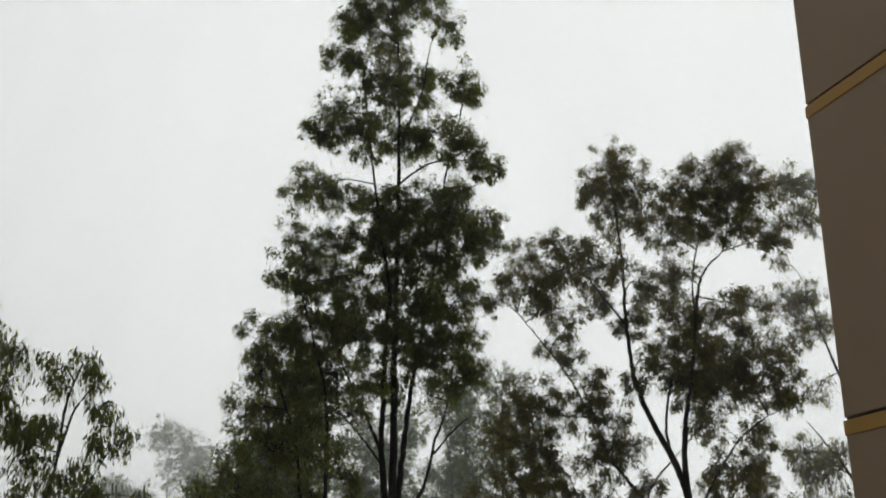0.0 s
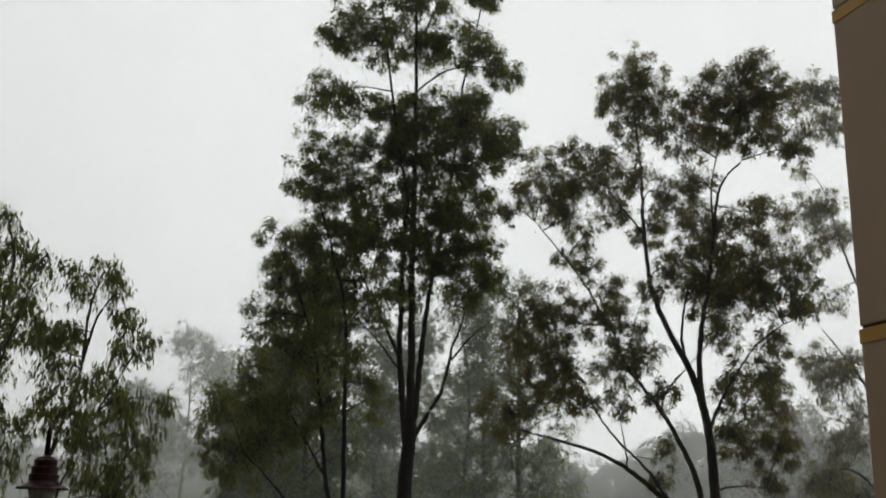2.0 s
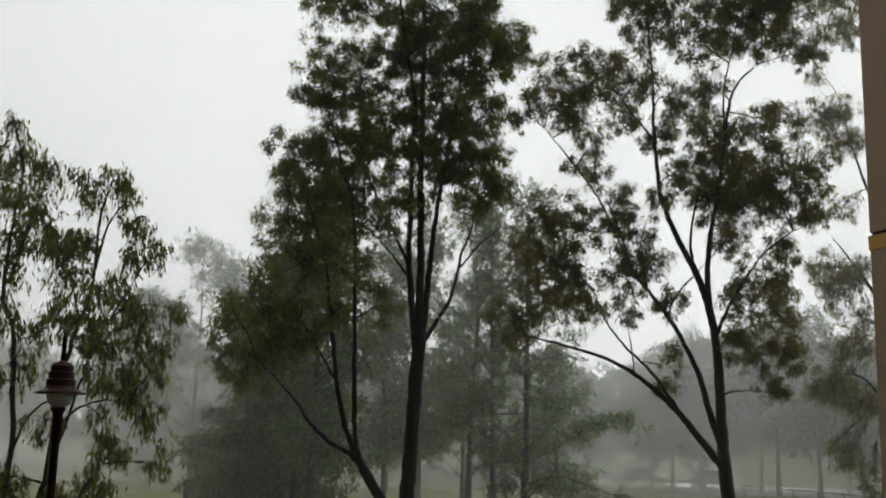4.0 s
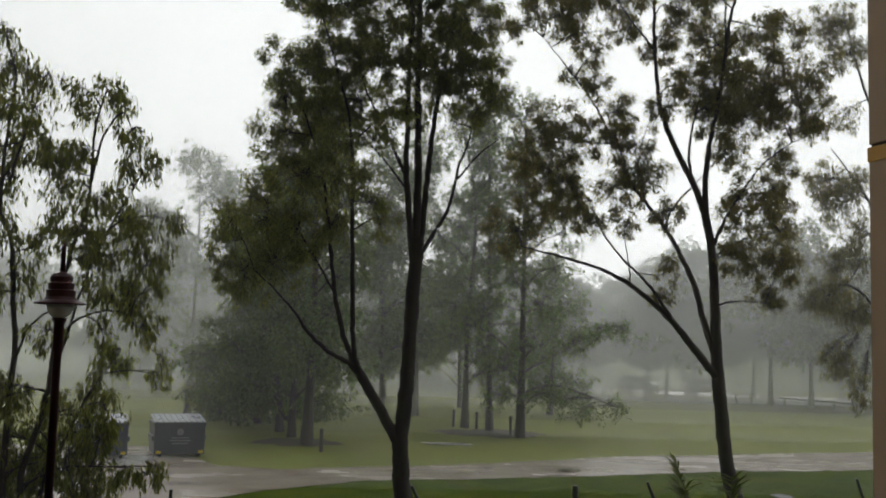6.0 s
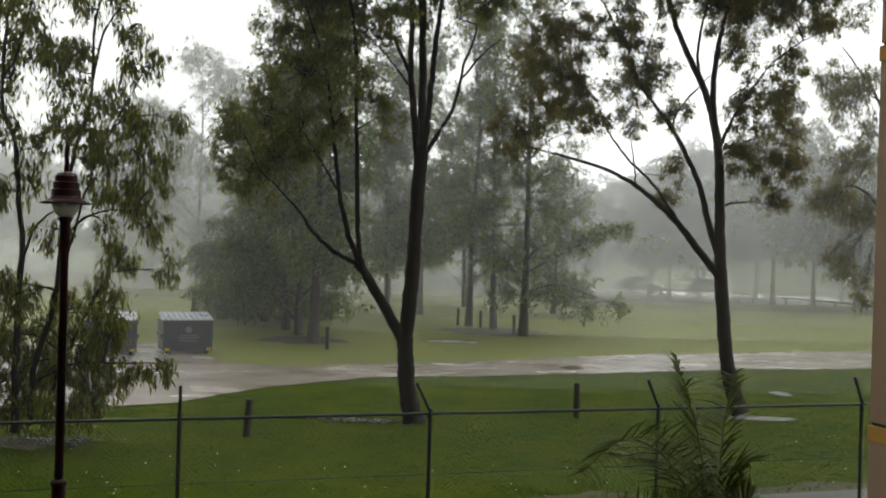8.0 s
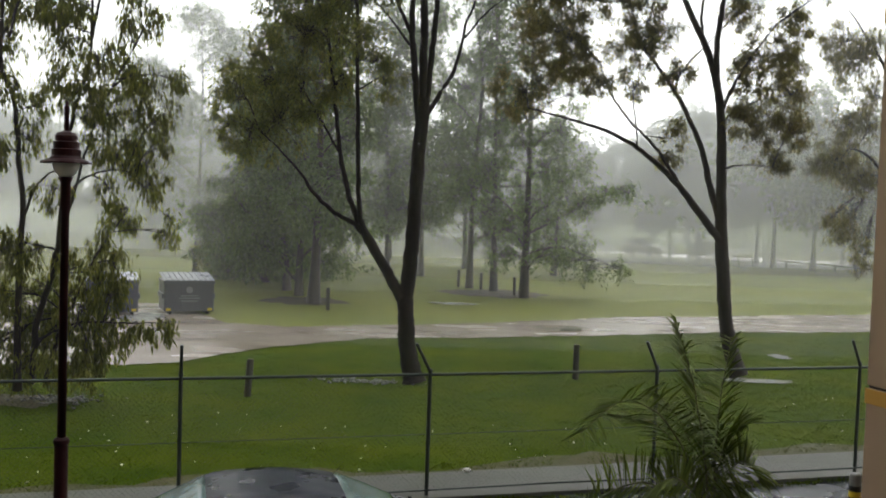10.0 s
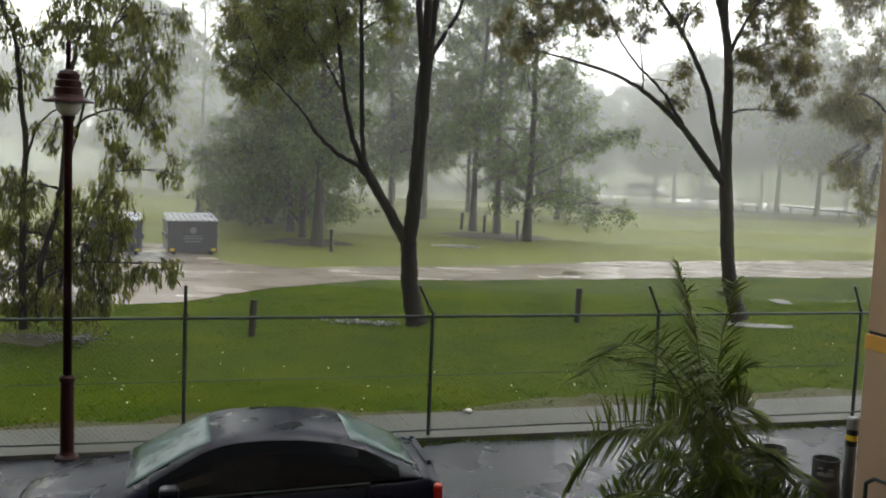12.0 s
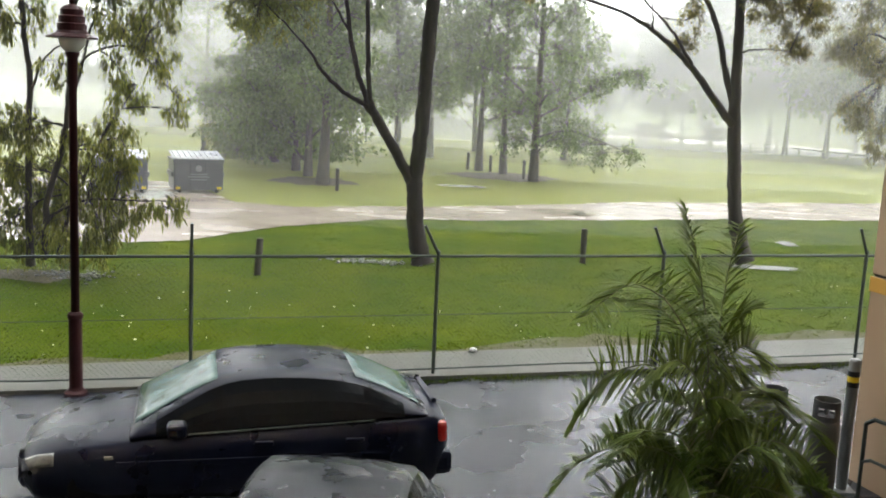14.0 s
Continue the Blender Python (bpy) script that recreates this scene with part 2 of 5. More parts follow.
class Tubes:
    """Collects bent, tapering branches into one mesh."""

    def __init__(self, sides=7):
        self.v, self.f, self.n, self.sides = [], [], 0, sides

    def add(self, pts, r1, r2, sides=0):
        k = sides or self.sides
        pts = np.asarray(pts, dtype=float)
        m = len(pts)
        tang = np.gradient(pts, axis=0)
        tang /= np.linalg.norm(tang, axis=1)[:, None] + 1e-9
        ref = np.where(np.abs(tang[:, 2:3]) > 0.8, np.array([[1.0, 0, 0]]), np.array([[0, 0, 1.0]]))
        u = np.cross(tang, ref)
        u /= np.linalg.norm(u, axis=1)[:, None] + 1e-9
        w = np.cross(tang, u)
        rad = np.linspace(r1, r2, m) if np.isscalar(r1) else np.asarray(r1)
        ang = np.linspace(0, 2 * np.pi, k, endpoint=False)
        ring = pts[:, None, :] + rad[:, None, None] * (np.cos(ang)[None, :, None] * u[:, None, :] + np.sin(ang)[None, :, None] * w[:, None, :])
        self.v.append(ring.reshape(-1, 3))
        i = np.arange(m - 1)[:, None] * k + np.arange(k)[None, :]
        j = np.arange(m - 1)[:, None] * k + (np.arange(k)[None, :] + 1) % k
        self.f.append(np.stack([i, j, j + k, i + k], -1).reshape(-1, 4) + self.n)
        self.n += m * k

    def make(self, name, mat, parent, label=""):
        return raw(name, np.concatenate(self.v), np.concatenate(self.f), mat, parent, label, smooth=True)


def bend(pts, steps=5, wobble=0.0, rng=None):
    """A smooth line through pts, a little uneven."""
    pts = np.asarray(pts, dtype=float)
    p = np.vstack([2 * pts[0] - pts[1], pts, 2 * pts[-1] - pts[-2]])
    out = []
    for a, b, c, d in zip(p, p[1:], p[2:], p[3:]):
        for s in np.linspace(0, 1, steps, endpoint=False):
            out.append(0.5 * (2 * b + (c - a) * s + (2 * a - 5 * b + 4 * c - d) * s * s + (3 * b - a - 3 * c + d) * s ** 3))
    out.append(pts[-1])
    out = np.array(out)
    if wobble and rng is not None:
        out[1:-1] += rng.normal(0, wobble, (len(out) - 2, 3))
    return out


def leaf_mesh(name, centres, heads, length, width, mat, parent, rng, label=""):
    """Many pointed leaves, each folded a little along its midrib."""
    n = len(centres)
    heads = heads / (np.linalg.norm(heads, axis=1)[:, None] + 1e-9)
    side = np.cross(heads, rng.normal(0, 1, (n, 3)))
    side /= np.linalg.norm(side, axis=1)[:, None] + 1e-9
    up = np.cross(side, heads)
    ln = length * rng.uniform(0.6, 1.3, (n, 1))
    wd = width * rng.uniform(0.7, 1.25, (n, 1))
    a = centres
    b = centres + heads * ln * 0.45 + side * wd * 0.5 + up * wd * 0.15
    c = centres + heads * ln
    d = centres + heads * ln * 0.45 - side * wd * 0.5 + up * wd * 0.15
    v = np.stack([a, b, c, d], 1).reshape(-1, 3)
    i = np.arange(n, dtype=np.int32)[:, None] * 4
    f = np.concatenate([i + [[0, 1, 2]], i + [[0, 2, 3]]], 0)
    return tagged(raw(name, v, f, mat, parent, label), kind="stuff")


def foliage(clumps, rng, sprays, leaves, droop=0.6, flat=0.75, spray_len=0.5, puff=0.09):
    """Places and directions of leaves: each clump breaks into tufts, each tuft into drooping sprays."""
    P, D, T = [], [], []
    for (x, y, z, r) in clumps:
        k = int(5 + 7 * r)
        q = rng.normal(0, 1, (k, 3))
        q /= np.linalg.norm(q, axis=1)[:, None]
        q *= rng.uniform(0.2, 1.0, (k, 1)) ** 0.6 * r
        q[:, 2] *= flat
        tuft_r = r * rng.uniform(0.22, 0.46, k)
        for c, tr in zip(np.array([x, y, z]) + q, tuft_r):
            n = max(1, int(round(sprays * tr * tr * 1.6)))
            o = rng.normal(0, 0.5, (n, 3)) * tr
            o[:, 2] *= 0.7
            s = c + o
            d = o / (tr + 1e-6) * 0.5 + (c - [x, y, z]) / (r + 1e-6) * 0.4 + rng.normal(0, 0.4, (n, 3))
            d[:, 2] -= droop * 0.5
            d /= np.linalg.norm(d, axis=1)[:, None]
            e = s + d * spray_len * rng.uniform(0.5, 1.3, (n, 1))
            T.append(np.stack([s, (s + e) / 2 + [0, 0, 0.04], e], 1))
            t = rng.uniform(0, 1, (n, leaves, 1))
            p = s[:, None, :] * (1 - t) + e[:, None, :] * t + rng.normal(0, puff, (n, leaves, 3))
            h = d[:, None, :] * 0.5 + rng.normal(0, 0.5, (n, leaves, 3))
            h[..., 2] -= droop
            P.append(p.reshape(-1, 3))
            D.append(h.reshape(-1, 3))
    return np.concatenate(P), np.concatenate(D), np.concatenate(T)


def tree(name, base, limbs, clumps, label, seed, sprays=45, leaves=22, length=0.14, width=0.03, bark=None, leaf=None,
         droop=0.8, depth=2.2, doubles=2, twig=0.012, spray_len=0.5, flat=0.75, group="", grow=1.0, puff=0.09, fill=0):
    """A tree from its limbs [(radius at start, radius at end, [(x, dy, z), ...])] and the foliage clumps (x, z, r), x and z from the base."""
    rng = np.random.default_rng(seed)
    t = thing(name, base, label, "tree", group)
    wood = Tubes(9)
    tips = []
    for r1, r2, pts in limbs:
        line = bend(pts, 5, 0.006, rng)
        rad = np.linspace(r1, r2, len(line))
        if line[0][2] < 0.2:
            rad[:3] *= (1.45, 1.2, 1.06)
        wood.add(line, rad, 0)
        tips.extend(list(line[len(line) // 3:]))
    tips = np.array(tips)
    full = []
    for x, z, r in clumps:
        for k in range(doubles):
            y = rng.uniform(-1, 1) * depth * (0.35 if k == 0 else 1.0)
            near = (base[1] + y) / base[1] if base[1] < 30 else 1.0      # keeps the crown tapering towards the viewer
            full.append((x * near + rng.normal(0, 0.12 * r), y, EYE + (z - EYE) * near + rng.normal(0, 0.12 * r), r * grow * rng.uniform(0.8, 1.1)))
    for k in range(fill):
        line = np.array(bend(limbs[rng.integers(1, len(limbs))][2], 5))
        p = line[rng.integers(len(line) // 3, len(line))] + rng.normal(0, 0.55, 3) * [1, 1.3, 0.6] + [0, 0, 0.15]
        full.append((*p, rng.uniform(0.28, 0.6)))
    for (x, y, z, r) in full:
        c = np.array([x, y, z])
        dist = np.linalg.norm(tips - c, axis=1) + 1.2 * np.maximum(0, tips[:, 2] - z)
        s = tips[np.argmin(dist)]
        mid = (s + c) / 2 + rng.normal(0, 0.15, 3) + [0, 0, 0.12]
        wood.add(bend([s, mid, c], 3), 0.02 + 0.012 * r, 0.008, 5)
        for _ in range(int(3 + 3 * r)):
            e = c + rng.normal(0, 0.5, 3) * r
            wood.add([c + (s - c) * rng.uniform(0, 0.5), (c + e) / 2 + [0, 0, 0.08], e], 0.014, 0.004, 3)
    P, D, T = foliage(full, rng, sprays, leaves, droop, flat, spray_len, puff)
    for line in T[::2]:
        wood.add(line, twig * 0.6, 0.003, 3)
    wood.make("trunk", bark or M_BARK, t, "")
    leaf_mesh("crown", P, D, length, width, leaf or M_LEAF, t, rng)
    return t


# ---- ground, road, paving ----
FENCE_A, FENCE_TURN = Vector((-0.18, 14.15, 0)), 16.8      # a fence post and the fence's bearing, which road and kerb follow
ALONG = Vector((math.cos(radians(FENCE_TURN)), math.sin(radians(FENCE_TURN)), 0))
ACROSS = Vector((-ALONG.y, ALONG.x, 0))


TRACK = Vector((math.cos(radians(13.5)), math.sin(radians(13.5)), 0))


def track(s, d):
    """A place by its distance along and across the gravel track's line."""
    p = FENCE_A + TRACK * s + Vector((-TRACK.y, TRACK.x, 0)) * d
    return (p.x, p.y)


def strip(s, d):
    """A place by its distance along the fence line and behind it."""
    p = FENCE_A + ALONG * s + ACROSS * d
    return (p.x, p.y)


def sheet(name, rows, z, mat, label, kind="structure", category="ground"):
    """A flat strip through pairs of edge places."""
    bm = bmesh.new()
    pairs = [(bm.verts.new((*a, z)), bm.verts.new((*b, z))) for a, b in rows]
    for (a, b), (c, d) in zip(pairs, pairs[1:]):
        bm.faces.new((a, c, d, b))
    ob = part(name, bm, mat)
    return tagged(ob, label, category, kind=kind)


bm = bmesh.new()
bmesh.ops.create_grid(bm, x_segments=120, y_segments=120, size=900, matrix=Matrix.Translation((0, 300, -0.02)))
ground = tagged(part("ground", bm, M_GRASS), "wet green park lawn", "ground", kind="structure")


def edge_noise(s, k, amount=0.5):
    return amount * noise.noise((s * 0.35, k * 7.3, 1.7)) + 0.35 * amount * noise.noise((s * 1.3, k * 3.1, 4.2)) + 0.3 * amount * noise.noise((s * 4.7, k * 5.9, 2.6))


# gravel track: narrow on one side, wide turning patch round the bins
NEAR = [(-40, 12.0), (-6.0, 12.0), (-3.8, 12.2), (-1.5, 14.7), (0.5, 16.1), (3.5, 17.0), (8.1, 17.3), (12.5, 17.9), (19.4, 18.5), (80, 24)]
FAR = [(-40, 27), (-9.0, 27.0), (-4.2, 26.0), (-3.0, 22.5), (-2.4, 20.4), (-0.6, 19.4), (3.0, 20.0), (7.2, 20.9), (12.5, 22.8), (24.5, 24.4), (80, 31)]


def between(table, s):
    return float(np.interp(s, *zip(*table)))


rows = []
for i in range(600):
    s = -40 + i * 0.2
    rows.append((track(s, between(NEAR, s) + edge_noise(s, 1)), track(s, between(FAR, s) + edge_noise(s, 2))))
sheet("lawn", [(f, track(-60 + i * 0.3, 90.0)) for i, (n, f) in enumerate(rows)], -0.016, M_LAWN_HAZE, "wet mown lawn beyond the track, haze and sheen in its pale colour")
sheet("road", rows, 0.004, M_ROAD, "wet pale gravel track with puddles", category="road")


def puddle(name, x, y, rx, ry, seed, label="shallow rain puddle with the sky's shine in its pale colour", z=0.006, mat=None):
    bm = bmesh.new()
    ring = []
    for i in range(72):
        a = 2 * math.pi * i / 72
        k = 1 + 0.35 * noise.noise((math.cos(a) * 1.5 + seed, math.sin(a) * 1.5, seed * 2.0)) + 0.3 * noise.noise((math.cos(a) * 4, math.sin(a) * 4 + seed, 0.0)) + 0.22 * noise.noise((math.cos(a) * 11, math.sin(a) * 11 + seed, 3.0))
        ring.append(bm.verts.new((x + rx * k * math.cos(a), y + ry * k * math.sin(a), z)))
    bm.faces.new(ring)
    ob = part(name, bm, mat or M_PUDDLE_SHINE)
    return tagged(ob, label, "puddle", "puddles", kind="structure")


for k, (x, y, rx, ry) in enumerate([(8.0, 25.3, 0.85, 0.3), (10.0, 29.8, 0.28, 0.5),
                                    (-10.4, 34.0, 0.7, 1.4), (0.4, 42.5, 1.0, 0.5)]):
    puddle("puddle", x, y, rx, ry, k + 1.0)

sheet("far_road", [((12 + 3 * k, 99 - 2.0 * k), (14 + 3 * k, 107 - 1.6 * k)) for k in range(16)], 0.0, M_ROAD, "pale wet road beyond the far trees", category="road")

# wet car park with a concrete edge and a paved strip under the fence
sheet("asphalt", [(strip(s, -40), strip(s, -0.1)) for s in range(-40, 60, 10)], 0.002, M_ASPHALT, "dark wet asphalt car park", category="road")
bm = bmesh.new()
rows = [(-40 + i * 2.0) for i in range(50)]
lo = [bm.verts.new((*strip(s, -0.15), 0.0)) for s in rows]
l2 = [bm.verts.new((*strip(s, -0.15), 0.055)) for s in rows]
hi = [bm.verts.new((*strip(s, 1.14 + 0.016 * s), 0.055)) for s in rows]
h2 = [bm.verts.new((*strip(s, 1.16 + 0.016 * s), 0.0)) for s in rows]
for a, b in ((lo, l2), (l2, hi), (hi, h2)):
    for i in range(len(rows) - 1):
        bm.faces.new((a[i], a[i + 1], b[i + 1], b[i]))
tagged(part("pavement", bm, M_CONCRETE), "wet grey concrete strip under the fence", "pavement", kind="structure")
for k, (x, y, rx, ry) in enumerate([(-5.9, 41.6, 1.7, 1.6), (2.4, 48.2, 2.6, 1.9), (-10.8, 53.0, 2.3, 1.3), (-8.4, 20.0, 1.0, 0.6), (7.5, 25.6, 0.4, 0.25)]):
    puddle("mulch_bed", x, y, rx, ry, k + 21.0, "dark bark mulch round the tree trunks", -0.006, M_MULCH)

rows = [(-40 + i * 0.4) for i in range(250)]
sheet("verge", [(strip(s, 1.16 + 0.016 * s), strip(s, 1.75 + 0.03 * s + edge_noise(s * 2, 5, 0.7))) for s in rows], -0.012, M_VERGE, "worn brownish turf along the paving")

# ---- grass ----
rng = np.random.default_rng(5)
n = 260000
s = rng.uniform(-17, 30, n)
d = 1.16 + 0.016 * s + (rng.uniform(0, 1, n) ** 1.3) * 17.0
px = FENCE_A.x + ALONG.x * s + ACROSS.x * d
py = FENCE_A.y + ALONG.y * s + ACROSS.y * d
rel = np.stack([px - FENCE_A.x, py - FENCE_A.y], 1)
ts, td = rel @ [TRACK.x, TRACK.y], rel @ [-TRACK.y, TRACK.x]
keep = (d > 1.38 + 0.02 * s + 0.5 * rng.uniform(0, 1, n) ** 2) & (td < np.interp(ts, *zip(*NEAR)) + rng.exponential(0.35, n) - 0.15)
s, d, px, py = s[keep], d[keep], px[keep], py[keep]
n = len(s)
tall = 0.019 + 0.05 * np.exp(-((d - 1.16 - 0.016 * s) / 0.4) ** 2)
lump = np.sin(px * 5.1 + 1.7 * np.sin(py * 3.3)) + np.sin(py * 6.7 + 2.1 * np.sin(px * 2.9)) + np.sin(px * 13.0 - py * 9.0)
tall *= np.clip(1.0 + 0.28 * lump, 0.5, 1.9) * rng.uniform(0.7, 1.4, n)      # uneven, tufty turf
heads = np.stack([rng.normal(0, 0.8, n), rng.normal(0, 0.8, n), np.ones(n)], 1)
turf = leaf_mesh("grass", np.stack([px, py, np.full(n, -0.02)], 1), heads, tall[:, None], 0.013, M_BLADE, None, rng)
tagged(turf, "wet green mown grass", "grass", kind="stuff")
n = 2600
s = rng.uniform(-1.5, 14, n)
d = -0.3 + rng.normal(0, 0.05, n) + 0.05 * np.sin(s * 2.1)
wp = np.stack([FENCE_A.x + ALONG.x * s + ACROSS.x * d, FENCE_A.y + ALONG.y * s + ACROSS.y * d, np.full(n, 0.0)], 1)
tagged(leaf_mesh("weeds", wp, np.stack([rng.normal(0, 0.5, n), rng.normal(0, 0.5, n), np.ones(n)], 1), 0.07, 0.013, M_BLADE, None, rng), "low weeds along the kerb", "weeds", kind="stuff")
n = 130
s, d = rng.uniform(-14, 12, n), rng.uniform(1.3, 6, n)
fp = np.stack([FENCE_A.x + ALONG.x * s + ACROSS.x * d, FENCE_A.y + ALONG.y * s + ACROSS.y * d, np.full(n, 0.05)], 1)
tagged(leaf_mesh("fallen_petals", fp, rng.normal(0, 1, (n, 3)) * [1, 1, 0.3], 0.06, 0.035, M_FLOWER, None, rng), "scattered pale fallen petals in the grass", "petals", kind="stuff")



def pebbles(x, y, rx, ry, n, seed, label):
    """Small pale stones washed together, one mesh."""
    rng = np.random.default_rng(seed)
    six = np.array([(1, 0, 0), (0, 1, 0), (-1, 0, 0), (0, -1, 0), (0, 0, 1), (0, 0, -1)], dtype=float)
    tri = np.array([(0, 1, 4), (1, 2, 4), (2, 3, 4), (3, 0, 4), (1, 0, 5), (2, 1, 5), (3, 2, 5), (0, 3, 5)])
    c = np.stack([x + rng.normal(0, 0.5, n) * rx, y + rng.normal(0, 0.5, n) * ry, np.full(n, 0.006)], 1)
    v = c[:, None, :] + six[None] * rng.uniform(0.02, 0.06, (n, 1, 1)) * [1.2, 1.0, 0.55] * rng.uniform(0.7, 1.3, (n, 6, 1))
    f = (tri[None] + np.arange(n)[:, None, None] * 6).reshape(-1, 3)
    tagged(raw("pebbles", v, f, M_STONE, None, smooth=True), label, "pebbles", kind="stuff")


pebbles(-1.9, 23.4, 1.3, 0.35, 130, 71, "pale wet pebbles in the turf beside a trunk")
pebbles(-7.6, 20.1, 0.9, 0.45, 90, 72, "pale wet pebbles under the weeping sapling")

# unseen plain wall added behind the viewpoint to darken asphalt and car flank
tagged(part("wall_base", boxed((-22.0, -2.3, -0.05), (7.5, -2.0, 2.69)), M_CONCRETE), "unseen plain grey wall added to darken the car's reflections", "wall", kind="structure")

# ---- building corner ----
CORNER = Vector((4.64, 10.96, 0))
FACE = Vector((0.31, -0.951, 0))
OUT = Vector((0.951, 0.31, 0))


def building():
    b = thing("building_wall", (CORNER.x, CORNER.y, 0), "tan rendered building corner with ochre bands", "building", turn=math.degrees(math.atan2(FACE.y, FACE.x)))
    levels = [-0.05, 2.38, 6.50, 10.42, 14.6]
    for z0, z1 in zip(levels, levels[1:]):
        # local x runs along the wall towards the viewer's building, local y is outward depth
        part("wall_panel", boxed((0, 0, z0 + 0.0), (14.0, 5.0, z1 - 0.03), 0.012), M_RENDER, b)
    for z in levels[1:-1]:
        part("joint", boxed((0.02, 0.02, z - 0.03), (13.98, 4.98, z + 0.0)), M_JOINT, b)
        part("band", boxed((-0.012, -0.012, z - 0.20), (14.0, 5.0, z - 0.035), 0.008), M_BAND, b, "ochre painted band")
    return b


building()
bm = boxed((-40, -13.0, 2.7), (9.5, -1.6, 14.0), 0.02)        # unseen block, raised to leave a dark gap for the car to reflect
tagged(part("wall_south", bm, M_RENDER), "unseen tan block added behind the viewpoint to block sky light", "wall", kind="structure")
# unseen too: added to close that dark gap at the back
tagged(part("wall_back", boxed((-40, -13.3, -0.05), (9.5, -13.0, 2.69)), M_RENDER), "unseen tan wall added to close the dark gap under the block", "wall", kind="structure")

# ---- fence ----
def fence():
    f = thing("chain_link_fence", (FENCE_A.x, FENCE_A.y, 0.0), "green-black chain-link fence with cranked post tops", "fence", turn=FENCE_TURN)
    step, first, last = 3.6, -5, 7
    for k in range(first, last + 1):
        x = k * (3.42 if k < 0 else 3.58) + (0.08 if k > 1 else 0)
        bm = bmesh.new()
        rod(bm, (x, 0, 0.0), (x, 0, 1.84), 0.028)
        bmesh.ops.create_uvsphere(bm, u_segments=8, v_segments=6, radius=0.034, matrix=Matrix.Translation((x, 0, 1.84)))
        lean = 0.0 if k in (-1, -2, -3) else -0.24
        rod(bm, (x, 0, 1.82), (x + lean, -0.10, 2.24), 0.022)
        part("post", bm, M_STEEL, f)
    bm = bmesh.new()
    rod(bm, (first * step, 0, 1.785), (last * step, 0, 1.785), 0.021)
    part("top_rail", bm, M_STEEL, f)
    rng = np.random.default_rng(3)
    xs = np.arange(first * step, last * step, 1.25)
    w = Tubes(6)
    w.add([(x, -0.02, 0.14 + rng.normal(0, 0.012)) for x in xs], 0.014, 0.014)
    w.make("bottom_rail", M_STEEL, f)
    for z in (0.93,):
        bm = bmesh.new()
        rod(bm, (first * step, -0.01, z), (last * step, -0.01, z), 0.005, sides=5)
        part("tension_wire", bm, M_STEEL, f)
    # woven mesh: two sets of slanting wires
    w = Tubes(3)
    pitch, h = 0.075, 1.64
    x = first * step
    while x < last * step:
        w.add([(x, 0.006, 0.14), (x + h, 0.006, 0.14 + h)], 0.0012, 0.0012)
        w.add([(x + h, -0.006, 0.14), (x, -0.006, 0.14 + h)], 0.0012, 0.0012)
        x += pitch
    tagged(w.make("wire_mesh", M_WIRE, f), kind="stuff")
    return f


fence()

# ---- street lamp ----
def street_lamp():
    t = thing("street_lamp", (-4.79, 12.56, 0), "maroon park lamp post with a wide brimmed hood", "street lamp")
    part("base", lathe([(0.15, 0), (0.15, 0.03), (0.10, 0.06), (0.086, 0.1), (0.084, 1.0), (0.098, 1.02), (0.098, 1.07), (0.07, 1.1)]), M_LAMP, t, smooth=False)
    part("pole", lathe([(0.055, 1.08), (0.05, 3.96), (0.062, 3.98), (0.062, 4.31), (0.085, 4.35), (0.085, 4.38)], 14), M_LAMP, t, smooth=True)
    part("glass_bowl", lathe([(0.07, 4.380), (0.12, 4.420), (0.155, 4.490), (0.165, 4.555)]), M_LENS, t, "frosted glass bowl", smooth=True)
    part("hood", lathe([(0.21, 4.552), (0.31, 4.545), (0.31, 4.560), (0.2, 4.605), (0.175, 4.640), (0.178, 4.720), (0.155, 4.730), (0.158, 4.810), (0.135, 4.825),
                        (0.138, 4.890), (0.10, 4.930), (0.04, 4.950), (0.035, 4.960)], 24), M_LAMP, t)
    part("finial", lathe([(0.034, 4.950), (0.03, 5.220), (0.036, 5.240), (0.01, 5.320)], 10), M_LAMP, t, smooth=True)
    return t


street_lamp()

# ---- bollards ----
def bollard(x, y, h=0.8, r=0.075, lean=(0, 0)):
    t = thing("bollard", (x, y, 0), "dark round timber park bollard", "bollard", "timber bollards in the lawn")
    bm = lathe([(r, -0.05), (r, h - 0.03), (r * 0.85, h)], 12)
    bmesh.ops.transform(bm, matrix=pose(0, 0, 0, lean[0], lean[1], 0), verts=bm.verts)
    part("post", bm, M_POST, t)
    return t


for x, y, h, ln in [(-4.14, 21.2, 0.78, (0, 3.5)), (3.28, 24.75, 0.84, (0, 0)), (-4.5, 38.4, 0.85, (0, 0)), (0.62, 51.4, 0.85, (0, 1)), (1.75, 50.4, 0.82, (0, 0)),
                    (3.25, 47.6, 0.85, (0, -1)), (-1.6, 60.5, 0.85, (0, 0)), (-3.9, 66.0, 0.85, (0, 0)), (-6.5, 72.0, 0.85, (0, 0)), (-8.2, 78.0, 0.85, (0, 0)), (-2.4, 63.0, 0.85, (0, 0))]:
    bollard(x, y, h, lean=ln)

